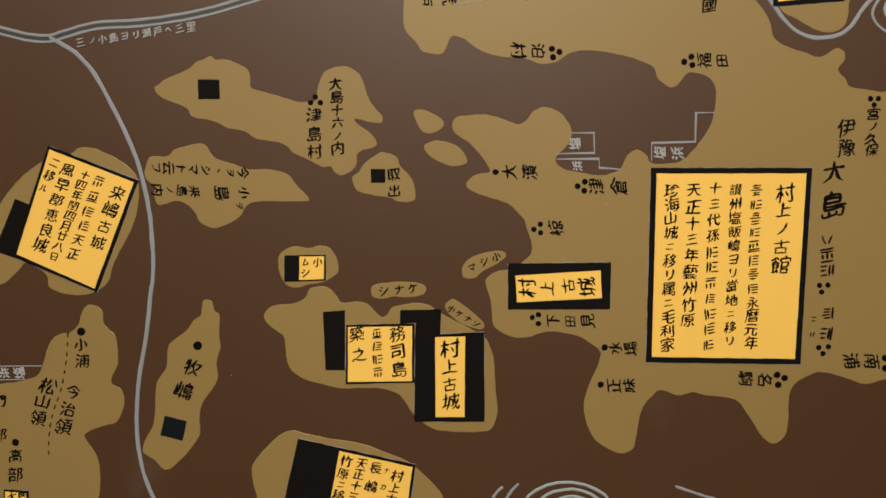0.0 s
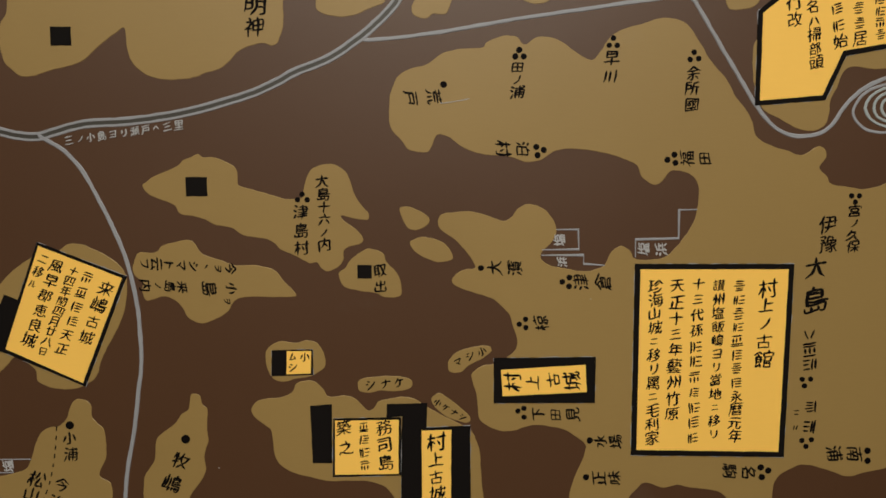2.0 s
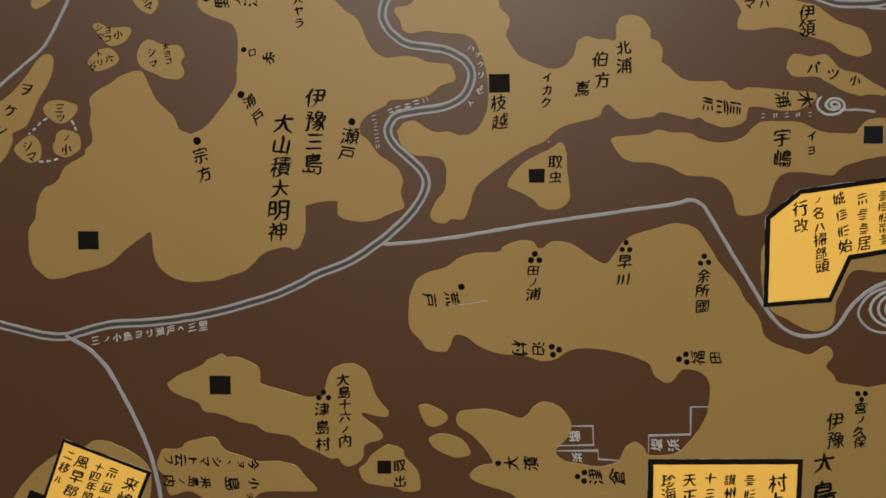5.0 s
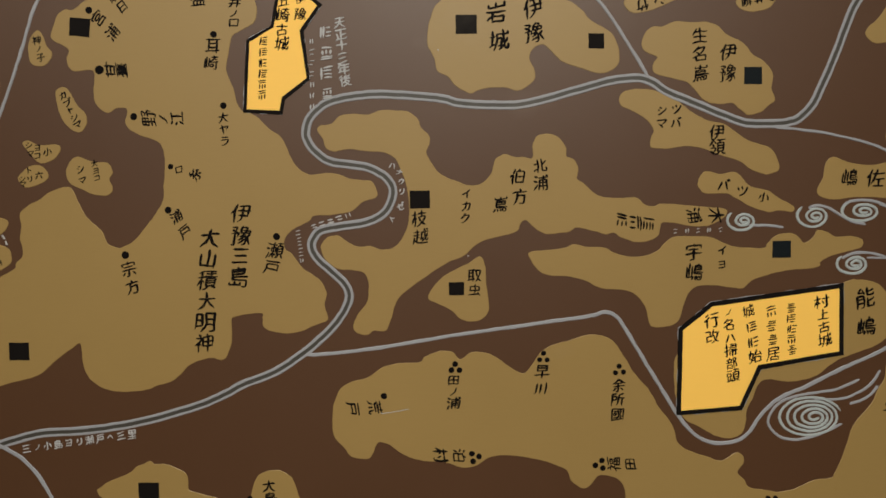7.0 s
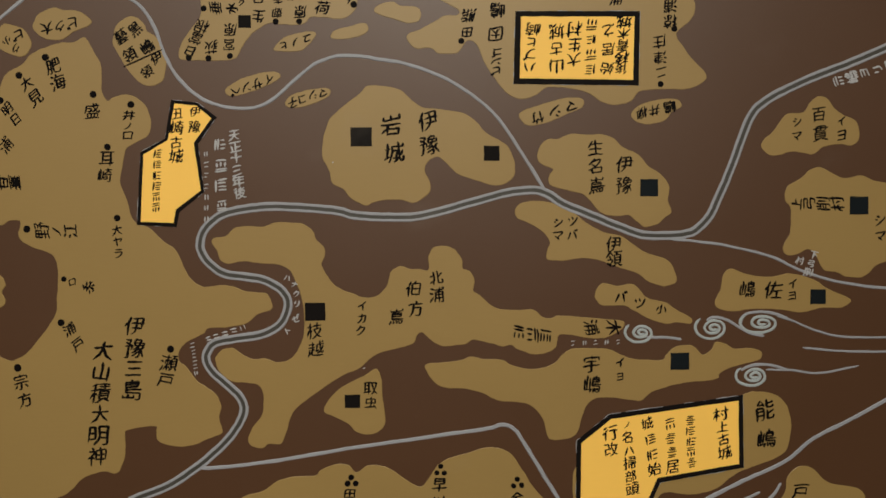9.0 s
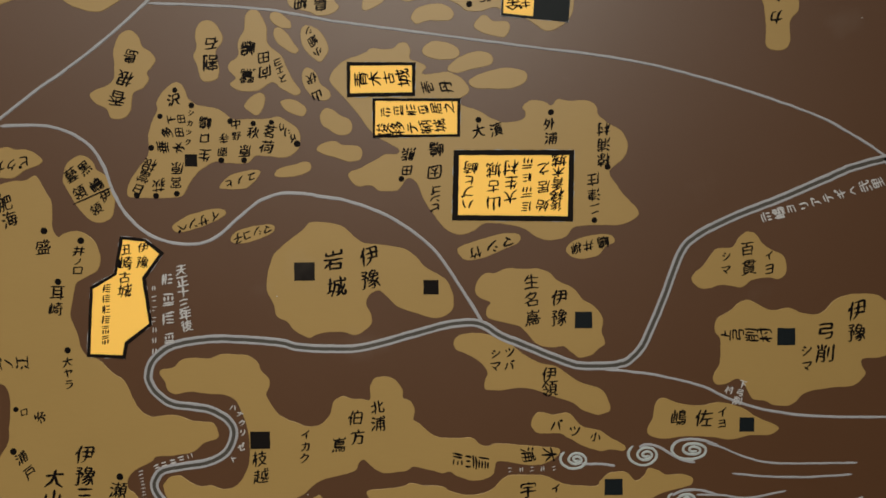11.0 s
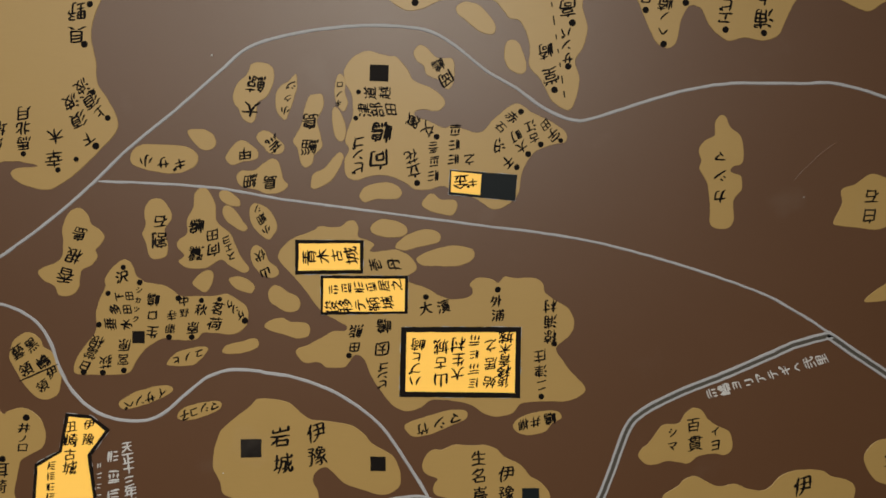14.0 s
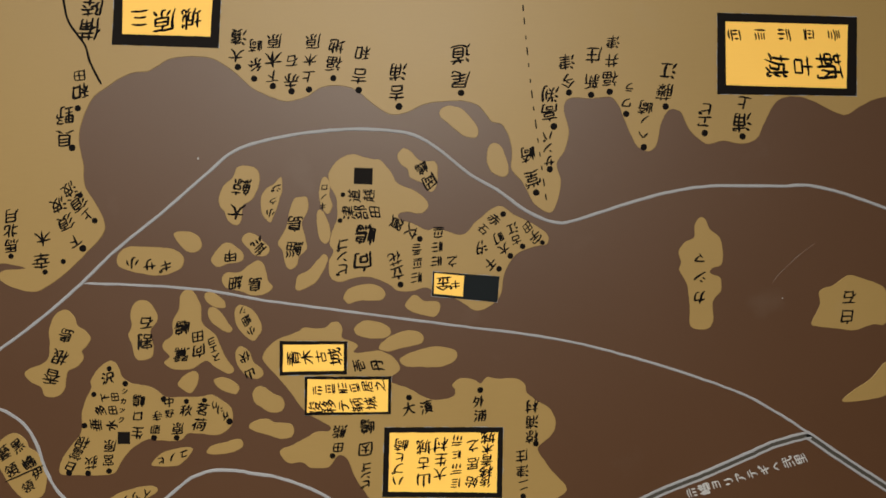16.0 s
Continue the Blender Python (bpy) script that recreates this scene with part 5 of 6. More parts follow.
ink(home, "マ", -428.8, 1458.0, -428.8, 1458.0, 10.0, 0)
home = land("island", "rounded ochre painted islet on the brown sea",
     [(-374, 1474), (-368, 1488), (-357, 1493), (-339, 1486), (-321, 1485), (-314, 1473), (-319, 1464), (-315, 1452), (-322, 1443), (-340, 1445), (-351, 1450), (-369, 1459)])
ink(home, "大ヨコ", -337.2, 1483.7, -334.8, 1465.8, 12.1)
ink(home, "シマ", -355.2, 1476.7, -353.5, 1462.4, 12.1)
home = land("island", "rounded ochre painted islet on the brown sea",
     [(-314, 1797), (-307, 1802), (-296, 1799), (-284, 1794), (-275, 1778), (-278, 1767), (-286, 1760), (-299, 1762), (-315, 1770), (-323, 1782)])
ink(home, "小ク", -306, 1780, -295, 1771, 14, 160)
ink(home, "ビ", -292, 1787, -292, 1787, 16, 165)
home = land("island", "broad ochre painted islet on the brown sea",
     [(-273, 1796), (-271, 1804), (-266, 1813), (-253, 1819), (-244, 1821), (-234, 1818), (-222, 1818), (-209, 1813), (-199, 1804), (-204, 1797), (-219, 1792), (-229, 1785), (-240, 1780), (-254, 1781), (-265, 1787)])
ink(home, "大クビ", -255, 1796, -223, 1802, 18.5, 175)
home = land("island", "rounded ochre painted islet on the brown sea",
     [(-493, 1408), (-489, 1415), (-480, 1419), (-469, 1419), (-459, 1416), (-451, 1413), (-450, 1407), (-455, 1399), (-462, 1392), (-469, 1390), (-479, 1392), (-488, 1399)])
ink(home, "三", -472.4, 1408.4, -472.4, 1408.4, 14.9, 0)
ink(home, "ツ", -471.3, 1397.2, -471.3, 1397.2, 14.2, 0)
home = land("island", "rounded ochre painted islet on the brown sea",
     [(-478, 1376), (-472, 1382), (-463, 1382), (-451, 1377), (-447, 1369), (-448, 1359), (-455, 1352), (-464, 1348), (-475, 1350), (-481, 1355), (-482, 1364), (-478, 1370)])
ink(home, "ノ小", -464.9, 1373.4, -465.4, 1358.0, 15.6)
home = land("island", "rounded ochre painted islet on the brown sea",
     [(-531, 1358), (-524, 1368), (-513, 1375), (-505, 1375), (-499, 1367), (-497, 1359), (-498, 1346), (-506, 1342), (-514, 1342), (-525, 1349)])
ink(home, "シマ", -513.5, 1362.7, -509.7, 1348.6, 15.6)
home = land("island", "ochre painted long islet beside three small ones",
     [(-605, 1388), (-569, 1405), (-547, 1418), (-533, 1428), (-514, 1448), (-500, 1467), (-489, 1476), (-478, 1472), (-480, 1453), (-486, 1439), (-497, 1422), (-505, 1405), (-513, 1389), (-524, 1382), (-532, 1377), (-533, 1366), (-542, 1349), (-557, 1337), (-600, 1325)])
ink(home, "ヲ", -513.4, 1432.5, -513.4, 1432.5, 18.4, 12)
ink(home, "ケ", -532.6, 1406.9, -532.6, 1406.9, 18.4, 12)
ink(home, "シ", -546.9, 1382.6, -546.9, 1382.6, 18.4, 12)
home = land("island", "ochre painted bent narrow islet of the map",
     [(-484, 1594), (-481, 1604), (-472, 1612), (-462, 1615), (-457, 1610), (-455, 1594), (-455, 1580), (-457, 1569), (-463, 1558), (-473, 1547), (-485, 1537), (-499, 1531), (-504, 1540), (-498, 1552), (-488, 1562), (-485, 1575)])
ink(home, "\u25ae\u25ae\u25ae", -470, 1586, -467, 1607, 14)
ink(home, "\u25ae\u25ae", -472, 1559, -487, 1547, 13)
ink_line(home, [(-483, 1580), (-476, 1574), (-468, 1573), (-461, 1577), (-455, 1582)])
ink_line(home, [(-486, 1566), (-481, 1568), (-472, 1568), (-466, 1561), (-464, 1554)])
home = plaque("tilted yellow castle plaque with a black tab", [(-481, 992), (-369, 948), (-426, 808), (-532, 854)],
       [(-479, 987), (-375, 946), (-429, 813), (-526, 857)],
       [(-525, 926), (-507, 919), (-525, 851), (-554, 861)])
ink(home, "来嶋古城", -396.5, 931.9, -422.7, 870.8, 23.3)
ink(home, "\u25ae\u25ae\u25ae\u25ae天正", -418.6, 946.0, -454.6, 856.1, 17.7)
ink(home, "十四年閏四月廿八日", -435.9, 954.4, -478.2, 854.0, 14.8)
ink(home, "風早郡恵良城", -457.6, 960.9, -494.7, 868.3, 18.4)
ink(home, "二移ル", -472.8, 970.0, -487.5, 938.7, 14.1)
home = plaque("large yellow plaque in a black border on the map", [(263, 960), (460, 959), (452, 715), (260, 718)],
       [(270, 953), (453, 952), (445, 722), (267, 725)])
ink(home, "村上ノ古館", 426.1, 928.1, 423.5, 839.0, 28.9)
ink(home, "\u25ae\u25ae\u25ae\u25ae\u25ae\u25ae\u25ae\u25ae永暦元年", 392.2, 931.7, 389.6, 741.8, 17.2)
ink(home, "讃州塩飯嶋ヨリ當地ニ移リ", 367.4, 931.9, 363.6, 744.7, 17.2)
ink(home, "十三代孫\u25ae\u25ae\u25ae\u25ae\u25ae\u25ae\u25ae", 341.8, 934.1, 337.1, 740.5, 17.9)
ink(home, "天正十三年藝州竹原", 315.6, 932.1, 312.1, 770.4, 19.3)
ink(home, "珍海山城ニ移リ属ニ毛利家", 288.7, 932.3, 286.7, 740.7, 19.4)
home = plaque("long black plaque with a yellow strip on the map", [(88, 843), (216, 844), (215, 785), (88, 785)],
       [(97, 828), (203, 834), (205, 799), (99, 794)])
ink(home, "村上古城", 113.5, 811.4, 186.4, 814.7, 26.7)
home = plaque("tiny yellow and black plaque on the map", [(-190, 854), (-138, 855), (-138, 822), (-191, 821)],
       [(-171, 853), (-140, 853), (-141, 824), (-172, 823)])
ink(home, "小", -148.7, 845.6, -148.7, 845.6, 12.7, 0)
ink(home, "ム", -163.5, 845.7, -163.5, 845.7, 12.7, 0)
ink(home, "シ", -163.7, 831.5, -163.7, 831.5, 12.7, 0)
home = plaque("yellow plaque with black tabs on the map", [(-114, 767), (-28, 768), (-29, 693), (-116, 691)],
       [(-112, 764), (-31, 765), (-32, 695), (-113, 694)],
       [(-143, 783), (-115, 785), (-116, 709), (-141, 709)],
       [(-46, 785), (5, 786), (4, 754), (-28, 749), (-27, 769), (-47, 767)])
ink(home, "務司島", -50.2, 754.4, -48.5, 709.2, 21.2)
ink(home, "\u25ae\u25ae\u25ae\u25ae", -75.7, 755.9, -74.8, 707.1, 15.6)
ink(home, "築之", -100.5, 754.5, -98.7, 728.7, 20.6)
home = plaque("upright black plaque with a yellow strip on the map", [(-28, 754), (59, 757), (59, 643), (-30, 643)],
       [(-3, 751), (35, 752), (34, 649), (-3, 649)])
ink(home, "村上古城", 15.5, 735.6, 15.9, 668.0, 26.9)
home = plaque("tilted yellow and black plaque on the map", [(-177, 622), (-28, 588), (-39, 512), (-199, 531)],
       [(-125, 606), (-32, 585), (-42, 516), (-141, 523)])
ink(home, "村上古城", -51.2, 572.8, -64.5, 527.2, 17.9)
ink(home, "ナカ", -65.4, 580.1, -70.0, 558.8, 9.3)
ink(home, "長嶋閏", -79.0, 583.0, -90.4, 534.5, 17.2)
ink(home, "天正十三", -96.9, 589.6, -108.2, 545.6, 15.8)
ink(home, "竹原ニ移", -116.2, 591.1, -127.6, 547.0, 17.2)
home = plaque("angled yellow plaque in a black border on the map", [(451, 1300), (623, 1323), (624, 1229), (517, 1211), (493, 1158), (407, 1152), (409, 1266)],
       [(453, 1294), (617, 1316), (618, 1234), (513, 1217), (489, 1164), (413, 1158), (415, 1263)])
ink(home, "村上古城", 593.7, 1298.3, 599.2, 1248.6, 21.1)
ink(home, "\u25ae\u25ae\u25ae\u25ae\u25ae", 554.5, 1291.4, 556.3, 1236.6, 16.0)
ink(home, "\u25ae\u25ae\u25ae居", 528.4, 1287.3, 532.4, 1231.0, 18.9)
ink(home, "城\u25ae\u25ae始", 499.4, 1286.9, 509.1, 1228.3, 18.9)
ink(home, "ノ名ハ掃部頭", 474.1, 1285.7, 480.1, 1203.0, 17.4)
ink(home, "行改", 452.3, 1276.4, 453.8, 1253.8, 21.0)
home = plaque("irregular yellow castle plaque on the map", [(-101, 1705), (-68, 1701), (-44, 1682), (-68, 1649), (-61, 1588), (-93, 1563), (-97, 1544), (-147, 1547), (-141, 1639), (-110, 1656)],
       [(-97, 1700), (-69, 1697), (-50, 1681), (-73, 1650), (-65, 1590), (-97, 1566), (-100, 1549), (-142, 1551), (-137, 1636), (-106, 1654)])
ink(home, "丑崎古城", -93, 1687, -96, 1633, 19.5)
ink(home, "伊豫", -71, 1689, -72, 1670, 16)
ink(home, "\u25ae\u25ae\u25ae\u25ae\u25ae\u25ae", -118.7, 1636.8, -122.2, 1568.8, 14.2)
home = plaque("broad yellow plaque in a thick black border", [(334, 1813), (492, 1812), (490, 1718), (331, 1721)],
       [(341, 1806), (485, 1805), (483, 1725), (339, 1728)])
dot(home, 410.5, 1736.4, 2.6)
ink(home, "ハブヒ崎", 351, 1742, 356, 1790, 20.5)
ink(home, "山古城", 386, 1743, 386, 1787, 23)
ink(home, "大生村", 408, 1751, 409, 1790, 21)
ink(home, "\u25ae\u25ae\u25ae\u25ae", 428.3, 1738.4, 430.9, 1794.6, 17.0)
ink(home, "始居之", 450, 1740, 452, 1788, 19)
ink(home, "後移青木城", 467, 1740, 472, 1798, 18)
home = plaque("small yellow plaque in a black border on the map", [(196, 1928), (286, 1927), (285, 1883), (196, 1882)],
       [(201, 1923), (281, 1923), (281, 1888), (200, 1887)])
ink(home, "青木古城", 216.0, 1904.8, 269.6, 1906.8, 24.2)
home = plaque("small yellow plaque in a thin black border", [(229, 1881), (344, 1880), (343, 1830), (229, 1829)],
       [(233, 1877), (340, 1876), (339, 1833), (232, 1833)])
ink(home, "\u25ae\u25ae\u25ae\u25ae居之", 245.7, 1862.8, 328.1, 1868.2, 16.9)
ink(home, "俊移テ鞆城", 244.1, 1840.0, 316.9, 1844.7, 19.8)
home = plaque("black plaque with a yellow end on the map", [(399, 2019), (488, 2012), (485, 1977), (397, 1986)],
       [(401, 2017), (441, 2013), (439, 1985), (400, 1989)], black=BLUEBLACK)
ink(home, "金", 413.0, 2002.5, 413.0, 2002.5, 22.1, 180)
ink(home, "ギ", 429.3, 2001.7, 429.3, 2001.7, 16.2, 180)
home = plaque("yellow castle plaque in a thick black border", [(-20, 2425), (121, 2426), (116, 2316), (-25, 2320)],
       [(-10, 2416), (110, 2417), (105, 2331), (-11, 2334)])
ink(home, "三", 10.7, 2356.2, 10.7, 2356.2, 34.1, 180)
ink(home, "原", 44.9, 2354.1, 44.9, 2354.1, 34.2, 180)
ink(home, "城", 80.6, 2356.5, 80.6, 2356.5, 34.2, 180)
home = plaque("wide yellow castle plaque in a thick black border", [(784, 2367), (976, 2362), (974, 2254), (783, 2256)],
       [(795, 2355), (963, 2351), (960, 2264), (795, 2268)])
ink(home, "鞆古城", 935.9, 2294.4, 863.9, 2294.1, 38.8)
ink(home, "\u25ae\u25ae\u25ae\u25ae\u25ae", 943.4, 2337.5, 807.9, 2336.9, 21.0)
home = plaque("small bordered name plate on the map", [(-556, 556), (-523, 554), (-526, 516), (-558, 516)],
       [(-554, 553), (-526, 551), (-529, 519), (-555, 519)])
ink(home, "大", -545.3, 545.3, -545.3, 545.3, 14.6, 0)
ink(home, "門", -530.7, 545.3, -530.7, 545.3, 14.6, 0)

# sea routes, currents and field lines
route("double grey sea route on the brown map sea", 3.9, 7.6,
      [(-577, 1145), (-548, 1136)],
      [(-502, 1124), (-474, 1122), (-452, 1128), (-415, 1137), (-358, 1140), (-285, 1151), (-213, 1171), (-176, 1186)],
      [(-156, 1197), (-113, 1214), (-77, 1237), (-58, 1252), (-36, 1273), (-21, 1294), (-15, 1313), (-22, 1329), (-38, 1344), (-54, 1359), (-62, 1373), (-61, 1384), (-51, 1396), (-27, 1401), (2, 1405), (18, 1410), (33, 1420), (41, 1436), (42, 1451), (33, 1464), (12, 1476), (-11, 1480), (-33, 1483), (-49, 1491), (-62, 1504), (-68, 1520), (-64, 1536), (-55, 1548), (-41, 1558), (-22, 1564)],
     [(4, 1568), (33, 1569), (62, 1567), (105, 1563), (129, 1557), (172, 1554), (215, 1556), (280, 1573), (323, 1584), (355, 1587), (374, 1582), (394, 1569), (430, 1554), (466, 1539), (495, 1529), (535, 1528), (550, 1530), (562, 1534), (579, 1551), (591, 1575), (610, 1620), (631, 1675), (648, 1695), (674, 1710), (715, 1728), (760, 1745), (820, 1770), (858, 1786), (893, 1795), (906, 1798)], name="sea_route", steps=6)
route("double grey sea route on the brown map sea", 3.9, 7.8,
      [(900, 1798), (929, 1778), (971, 1750)],
      [(1013, 1723), (1059, 1691)], name="sea_route", steps=6)
route("thin grey sea route on the brown map sea", 3.6, 0.0,
      [(905, 1798), (879, 1816), (849, 1834), (811, 1854), (737, 1881), (662, 1904), (588, 1923), (514, 1936)],
      [(441, 1945), (353, 1957), (294, 1965), (228, 1974), (177, 1981), (119, 1992), (82, 1997), (10, 2002), (-59, 2005)], name="sea_route", steps=6)
route("grey sea route along the mainland on the brown map sea", 4.3, 0.0,
      [(-612, 1390), (-575, 1416), (-540, 1443), (-512, 1466)],
      [(-490, 1485), (-473, 1512), (-457, 1544), (-444, 1577), (-430, 1615), (-419, 1648), (-408, 1680)],
      [(-378, 1737), (-362, 1765)],
      [(-303, 1817)],
      [(-209, 1891), (-172, 1916), (-114, 1960), (-63, 2005)],
      [(-18, 2049), (41, 2097), (100, 2149), (136, 2179), (188, 2196), (262, 2207), (322, 2208), (374, 2201), (411, 2179), (448, 2149), (486, 2127), (523, 2100), (561, 2084), (591, 2087), (651, 2106), (712, 2123), (773, 2132), (864, 2132), (902, 2133), (941, 2126), (993, 2109), (1048, 2088)], name="sea_route", steps=6)
route("winding grey sea route on the brown map sea", 4.3, 0.0,
      [(-252, 1848), (-216, 1849), (-188, 1847), (-159, 1837), (-134, 1818), (-119, 1792), (-109, 1763), (-95, 1737), (-73, 1713), (-44, 1698), (-4, 1693), (25, 1703), (51, 1725), (80, 1748), (109, 1758)],
      [(144, 1757), (159, 1754), (185, 1750), (216, 1741), (247, 1728), (273, 1712), (296, 1694), (315, 1674)],
      [(349, 1622), (370, 1587)], name="sea_route", steps=6)
route("grey sea route round the strait on the brown map sea", 5.0, 0.0,
      [(-72, 1237), (-58, 1236), (-11, 1240), (61, 1250)],
      [(115, 1259), (183, 1268), (250, 1277), (296, 1283), (314, 1288), (330, 1281), (343, 1262), (373, 1212), (391, 1182), (410, 1152), (428, 1130), (447, 1118), (465, 1115), (487, 1118), (502, 1129), (513, 1146), (527, 1162), (546, 1176), (571, 1186), (593, 1197), (630, 1215), (678, 1237)],
      [(714, 1266), (758, 1288), (807, 1314), (874, 1349)], name="sea_route", steps=6)
route("broad grey sea route on the brown map sea", 5.3, 0.0,
      [(-474, 1124), (-459, 1115), (-442, 1104), (-421, 1080), (-402, 1045), (-384, 1007), (-372, 976), (-366, 955), (-358, 913), (-355, 870), (-355, 835), (-360, 800), (-367, 749), (-376, 706), (-381, 663), (-382, 626), (-378, 590), (-370, 560), (-355, 523)], name="sea_route", steps=6)
route("thin grey sea route on the brown map sea", 3.6, 0.0,
      [(531, 1523), (563, 1520), (603, 1514), (661, 1499)],
      [(696, 1482), (749, 1466), (809, 1458), (869, 1456), (920, 1456), (982, 1459)], name="sea_route", steps=6)
route("grey salt field outline on the brown map sea", 3.5, 0.0,
      [(166, 1003), (193, 1003), (194, 978), (148, 978)], name="field_line", steps=1)
route("grey salt field outline on the brown map sea", 3.5, 0.0,
      [(148, 971), (200, 971), (200, 960), (226, 958)], name="field_line", steps=1)
route("grey salt field outline on the brown map sea", 3.5, 0.0,
      [(340, 1026), (317, 1026), (317, 991), (264, 990), (264, 968)], name="field_line", steps=1)
route("grey salt field outline on the brown map sea", 3.5, 0.0,
      [(-582, 715), (-500, 715)], name="field_line", steps=1)
route("grey salt field outline on the brown map sea", 3.5, 0.0,
      [(-583, 697), (-522, 698)], name="field_line", steps=1)
route("pale grey current stroke on the brown map sea", 3.6, 0.0,
      [(623, 1139), (605, 1130), (579, 1121), (557, 1119), (539, 1125), (527, 1142), (535, 1161), (553, 1173), (579, 1179), (615, 1184), (645, 1197)], name="current_line", steps=6)
route("pale grey current stroke on the brown map sea", 3.6, 0.0,
      [(586, 1172), (623, 1172), (648, 1182), (663, 1194), (672, 1209)], name="current_line", steps=6)
route("pale grey current stroke on the brown map sea", 3.6, 0.0,
      [(633, 1165), (649, 1170), (660, 1177), (669, 1188)], name="current_line", steps=6)
route("pale grey current stroke on the brown map sea", 3.6, 0.0,
      [(499, 1398), (518, 1398), (532, 1397), (544, 1395)], name="current_line", steps=6)
route("pale grey current stroke on the brown map sea", 3.6, 0.0,
      [(576, 1419), (586, 1423), (601, 1420), (616, 1411), (630, 1403), (650, 1398)], name="current_line", steps=6)
route("pale grey current stroke on the brown map sea", 3.6, 0.0,
      [(619, 1412), (623, 1424), (637, 1429), (659, 1428), (681, 1420)], name="current_line", steps=6)
route("pale grey current stroke on the brown map sea", 3.6, 0.0,
      [(620, 1354), (635, 1361), (657, 1361), (682, 1354)], name="current_line", steps=6)
route("pale grey current stroke on the brown map sea", 2.9, 0.0,
      [(666, 1424), (685, 1418), (721, 1403), (757, 1396), (807, 1395), (866, 1395)], name="current_line", steps=6)
route("pale grey current stroke on the brown map sea", 2.9, 0.0,
      [(699, 1383), (750, 1378), (807, 1377), (859, 1380)], name="current_line", steps=6)
route("pale grey current stroke on the brown map sea", 2.9, 0.0,
      [(652, 1355), (685, 1354), (721, 1350), (772, 1359)], name="current_line", steps=6)
route("pale grey current stroke on the brown map sea", 3.6, 0.0,
      [(299, 560), (321, 552), (353, 542)], name="current_line", steps=6)
route("pale grey current stroke on the brown map sea", 3.6, 0.0,
      [(69, 544), (75, 553), (82, 559)], name="current_line", steps=6)
route("pale grey current stroke on the brown map sea", 3.6, 0.0,
      [(86, 542), (93, 554), (102, 563)], name="current_line", steps=6)
route("black road line on the ochre land", 3.7, 0, [(-92, 2402), (-88, 2380), (-81, 2350), (-60, 2320), (-53, 2297), (-38, 2267)], name="road_line", material=INK, high=0.75)
route("black border line on the ochre land", 2.4, 0, [(-160, 1746), (-111, 1768)], name="road_line", material=INK, high=0.75)
tagged(dashes(None, "dotted_line", 2.9, 5.8, 3.6, [(-488, 1397), (-496, 1392), (-502, 1386), (-512, 1377)], WHITE, piece="dot"), "white dotted line between islets on the map", "painted line")
tagged(dashes(None, "dotted_line", 2.5, 6.5, 2.2, [(-458, 1394), (-455, 1389), (-452, 1381)], WHITE, piece="dot"), "white dotted line between islets on the map", "painted line")
tagged(dashes(None, "dotted_line", 2.9, 5.8, 3.6, [(-500, 1343), (-493, 1343), (-486, 1344), (-476, 1346)], WHITE, piece="dot"), "white dotted line between islets on the map", "painted line")
whirl("grey painted spiral whirlpool on the brown sea", 490, 1404, 19.6, 13.8, 2.7, 3.6)
whirl("grey painted spiral whirlpool on the brown sea", 582, 1409, 21.8, 16.0, 2.7, 3.6)
whirl("grey painted spiral whirlpool on the brown sea", 644, 1415, 26.2, 14.6, 2.7, 3.6)
whirl("grey painted spiral whirlpool on the brown sea", 634, 1347, 21.9, 14.6, 2.7, 3.6)
whirl("grey painted spiral whirlpool on the brown sea", 580, 1148, 42.7, 27.3, 5.0, 3.6)
whirl("grey painted spiral whirlpool on the brown sea", 160, 527, 60.8, 40.0, 4.0, 3.9)
route("faint pale scuff across the brown painted sea", 2.4, 0, [(857, 2003), (886, 2032), (915, 2054)], name="scratch", material=SCUFF, high=0.05)
route("faint light scratch across the painted board", 1.0, 0, [(23, 1159), (38, 1160), (60, 1164)], name="scratch", material=WHITE, high=0.7)
speck(-260, 703, 0.9)
speck(209, 916, 1.0)
speck(138, 1362, 1.3)
speck(869, 1981, 1.1)
speck(89, 2170, 1.3)
speck(102, 1624, 1.2)
speck(89, 2169, 1.3)

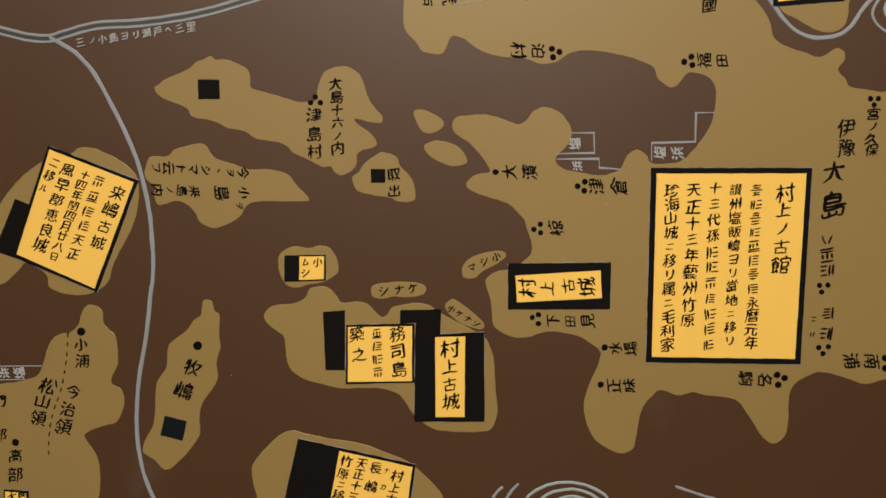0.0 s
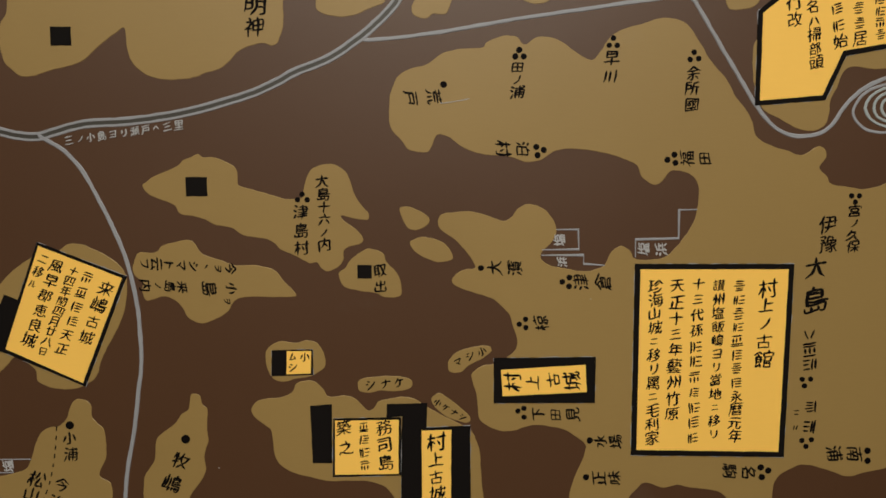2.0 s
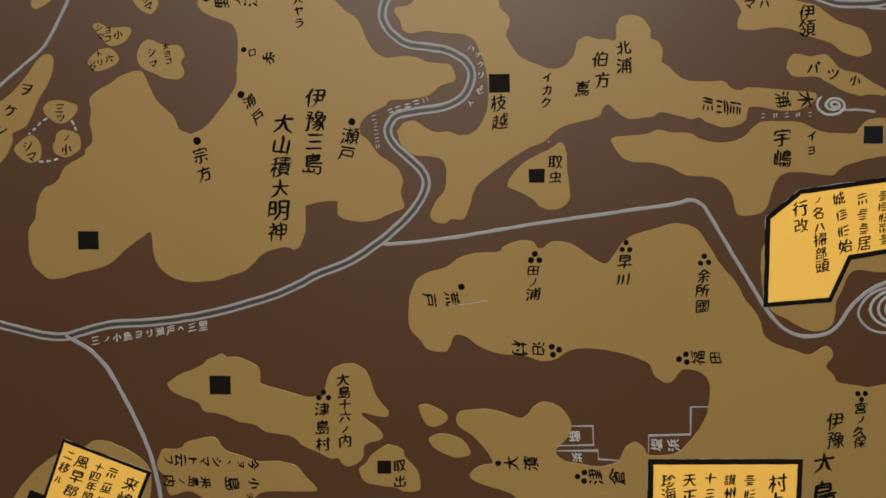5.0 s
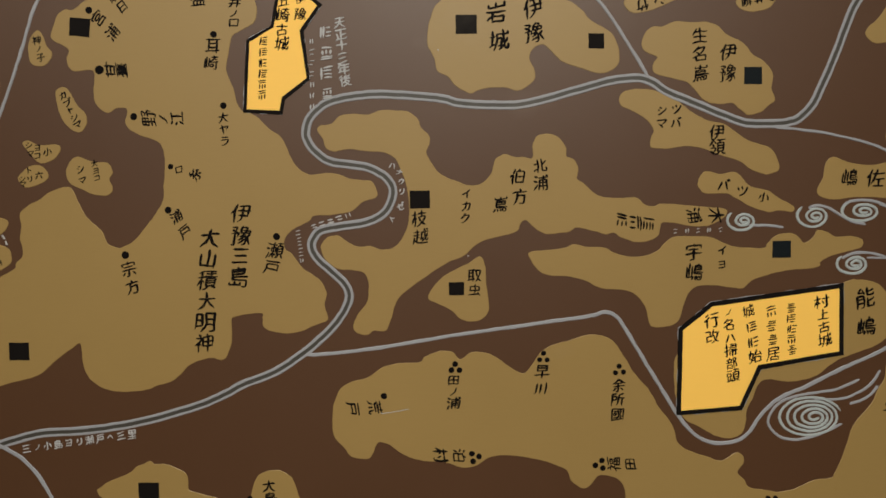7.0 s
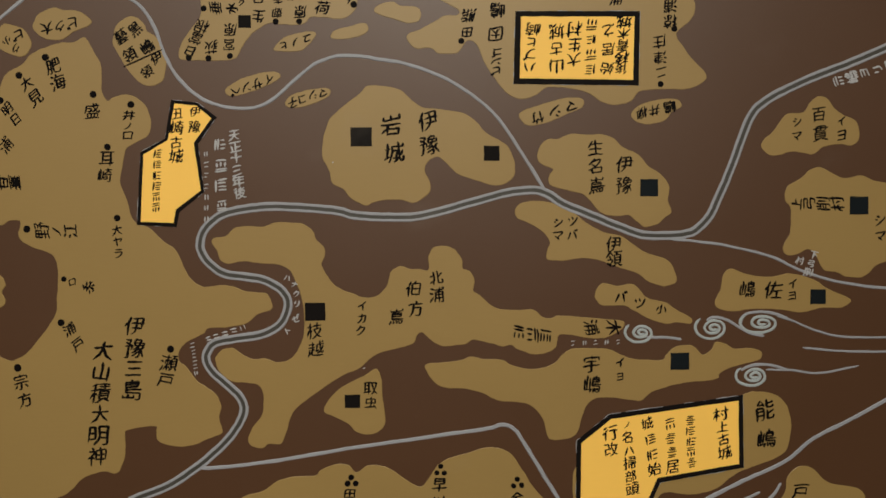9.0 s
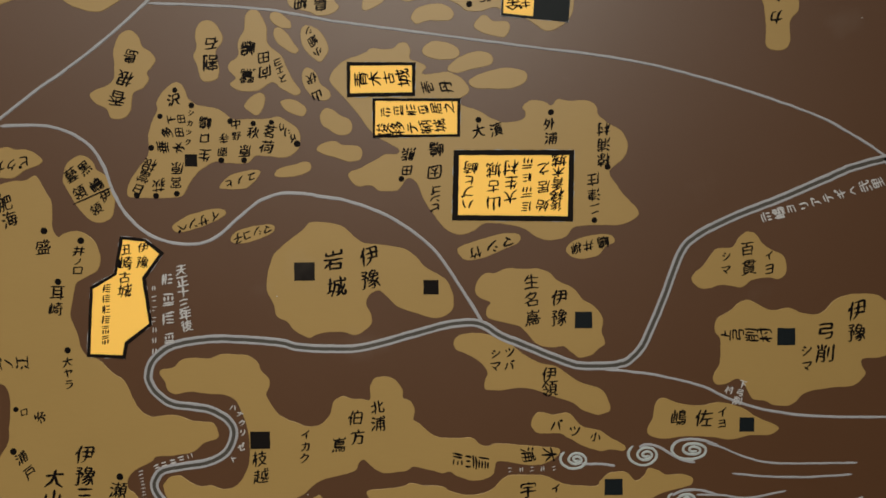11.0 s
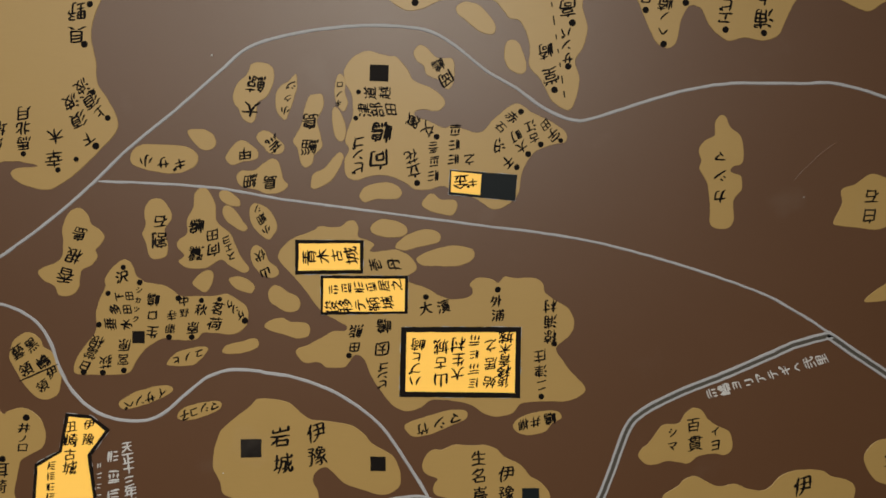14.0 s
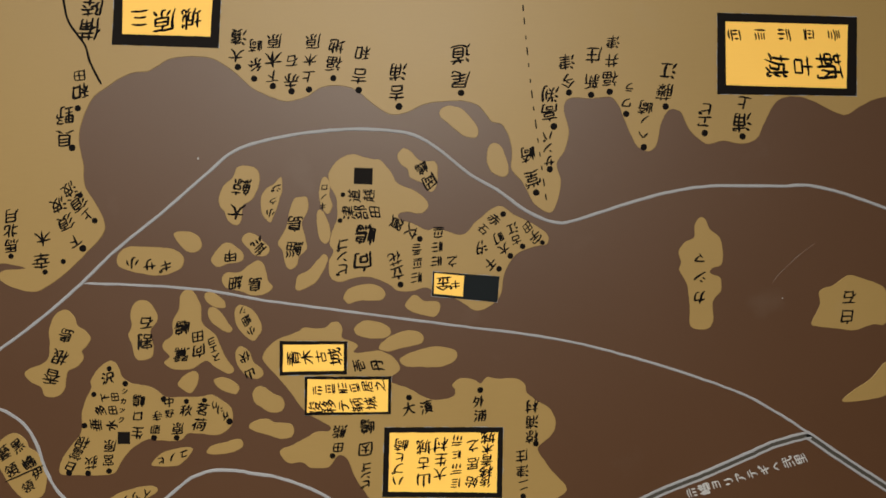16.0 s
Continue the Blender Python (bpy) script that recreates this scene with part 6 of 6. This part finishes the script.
# marks and writing on the sea
dot(None, -148.1, 1048.7, 3.5)
ink(None, "三ノ小島ヨリ瀬戸ヘ三里", -435.4, 1117.3, -299.0, 1134.5, 13.3, -8, material=WHITE)
ink(None, "浜塩", -548.3, 706.6, -528.8, 706.5, 15.9, -90, material=WHITE)
ink(None, "塩", 170.5, 990.2, 170.5, 990.2, 17.2, -90, material=WHITE)
ink(None, "浜", 174.0, 962.1, 174.0, 962.1, 14.3, -90, material=WHITE)
ink(None, "塩浜", 274.7, 978.0, 296.2, 977.8, 17.8, -90, material=WHITE)
ink(None, "天正十三年後", -22.4, 1658.7, -16.5, 1586.4, 17.0, material=WHITE)
ink(None, "\u25ae\u25ae\u25ae\u25ae", -40.4, 1648.2, -39.5, 1570.2, 19.9, material=WHITE)
ink(None, "\u25ae\u25ae\u25ae\u25ae\u25ae\u25ae\u25ae", -58.3, 1636.3, -59.0, 1554.0, 11.4, material=WHITE)
ink(None, "\u25ae\u25ae\u25ae\u25ae\u25ae", 405.1, 1391.5, 462.9, 1393.1, 9.5, 0, material=WHITE)
ink(None, "ハ", 42.0, 1478.0, 42.0, 1478.0, 10.8, 20, material=WHITE)
ink(None, "ナ", 50.6, 1469.3, 50.6, 1469.3, 10.8, 20, material=WHITE)
ink(None, "ク", 53.4, 1457.8, 53.4, 1457.8, 10.8, 5, material=WHITE)
ink(None, "リ", 53.9, 1445.5, 53.9, 1445.5, 10.8, 0, material=WHITE)
ink(None, "ゼ", 52.3, 1426.0, 52.3, 1426.0, 10.9, -10, material=WHITE)
ink(None, "ト", 42.0, 1410.2, 42.0, 1410.2, 10.9, -25, material=WHITE)
ink(None, "\u25ae\u25ae\u25ae\u25ae\u25ae", -15.5, 1415.4, -60.0, 1401.5, 11.5, material=WHITE)
ink(None, "\u25ae\u25ae\u25ae\u25ae\u25ae", -79.0, 1393.9, -75.3, 1357.8, 10.0, material=WHITE)
ink(None, "下弓削", 713.0, 1500.9, 706.0, 1479.5, 12.0, material=WHITE)
ink(None, "村", 695.0, 1494.0, 695.0, 1494.0, 12.0, 12, material=WHITE)
ink(None, "\u25ae嶋ヨリアテギヘ弐里", 745.0, 1722.2, 891.2, 1765.7, 17.4, material=WHITE)

write_all()
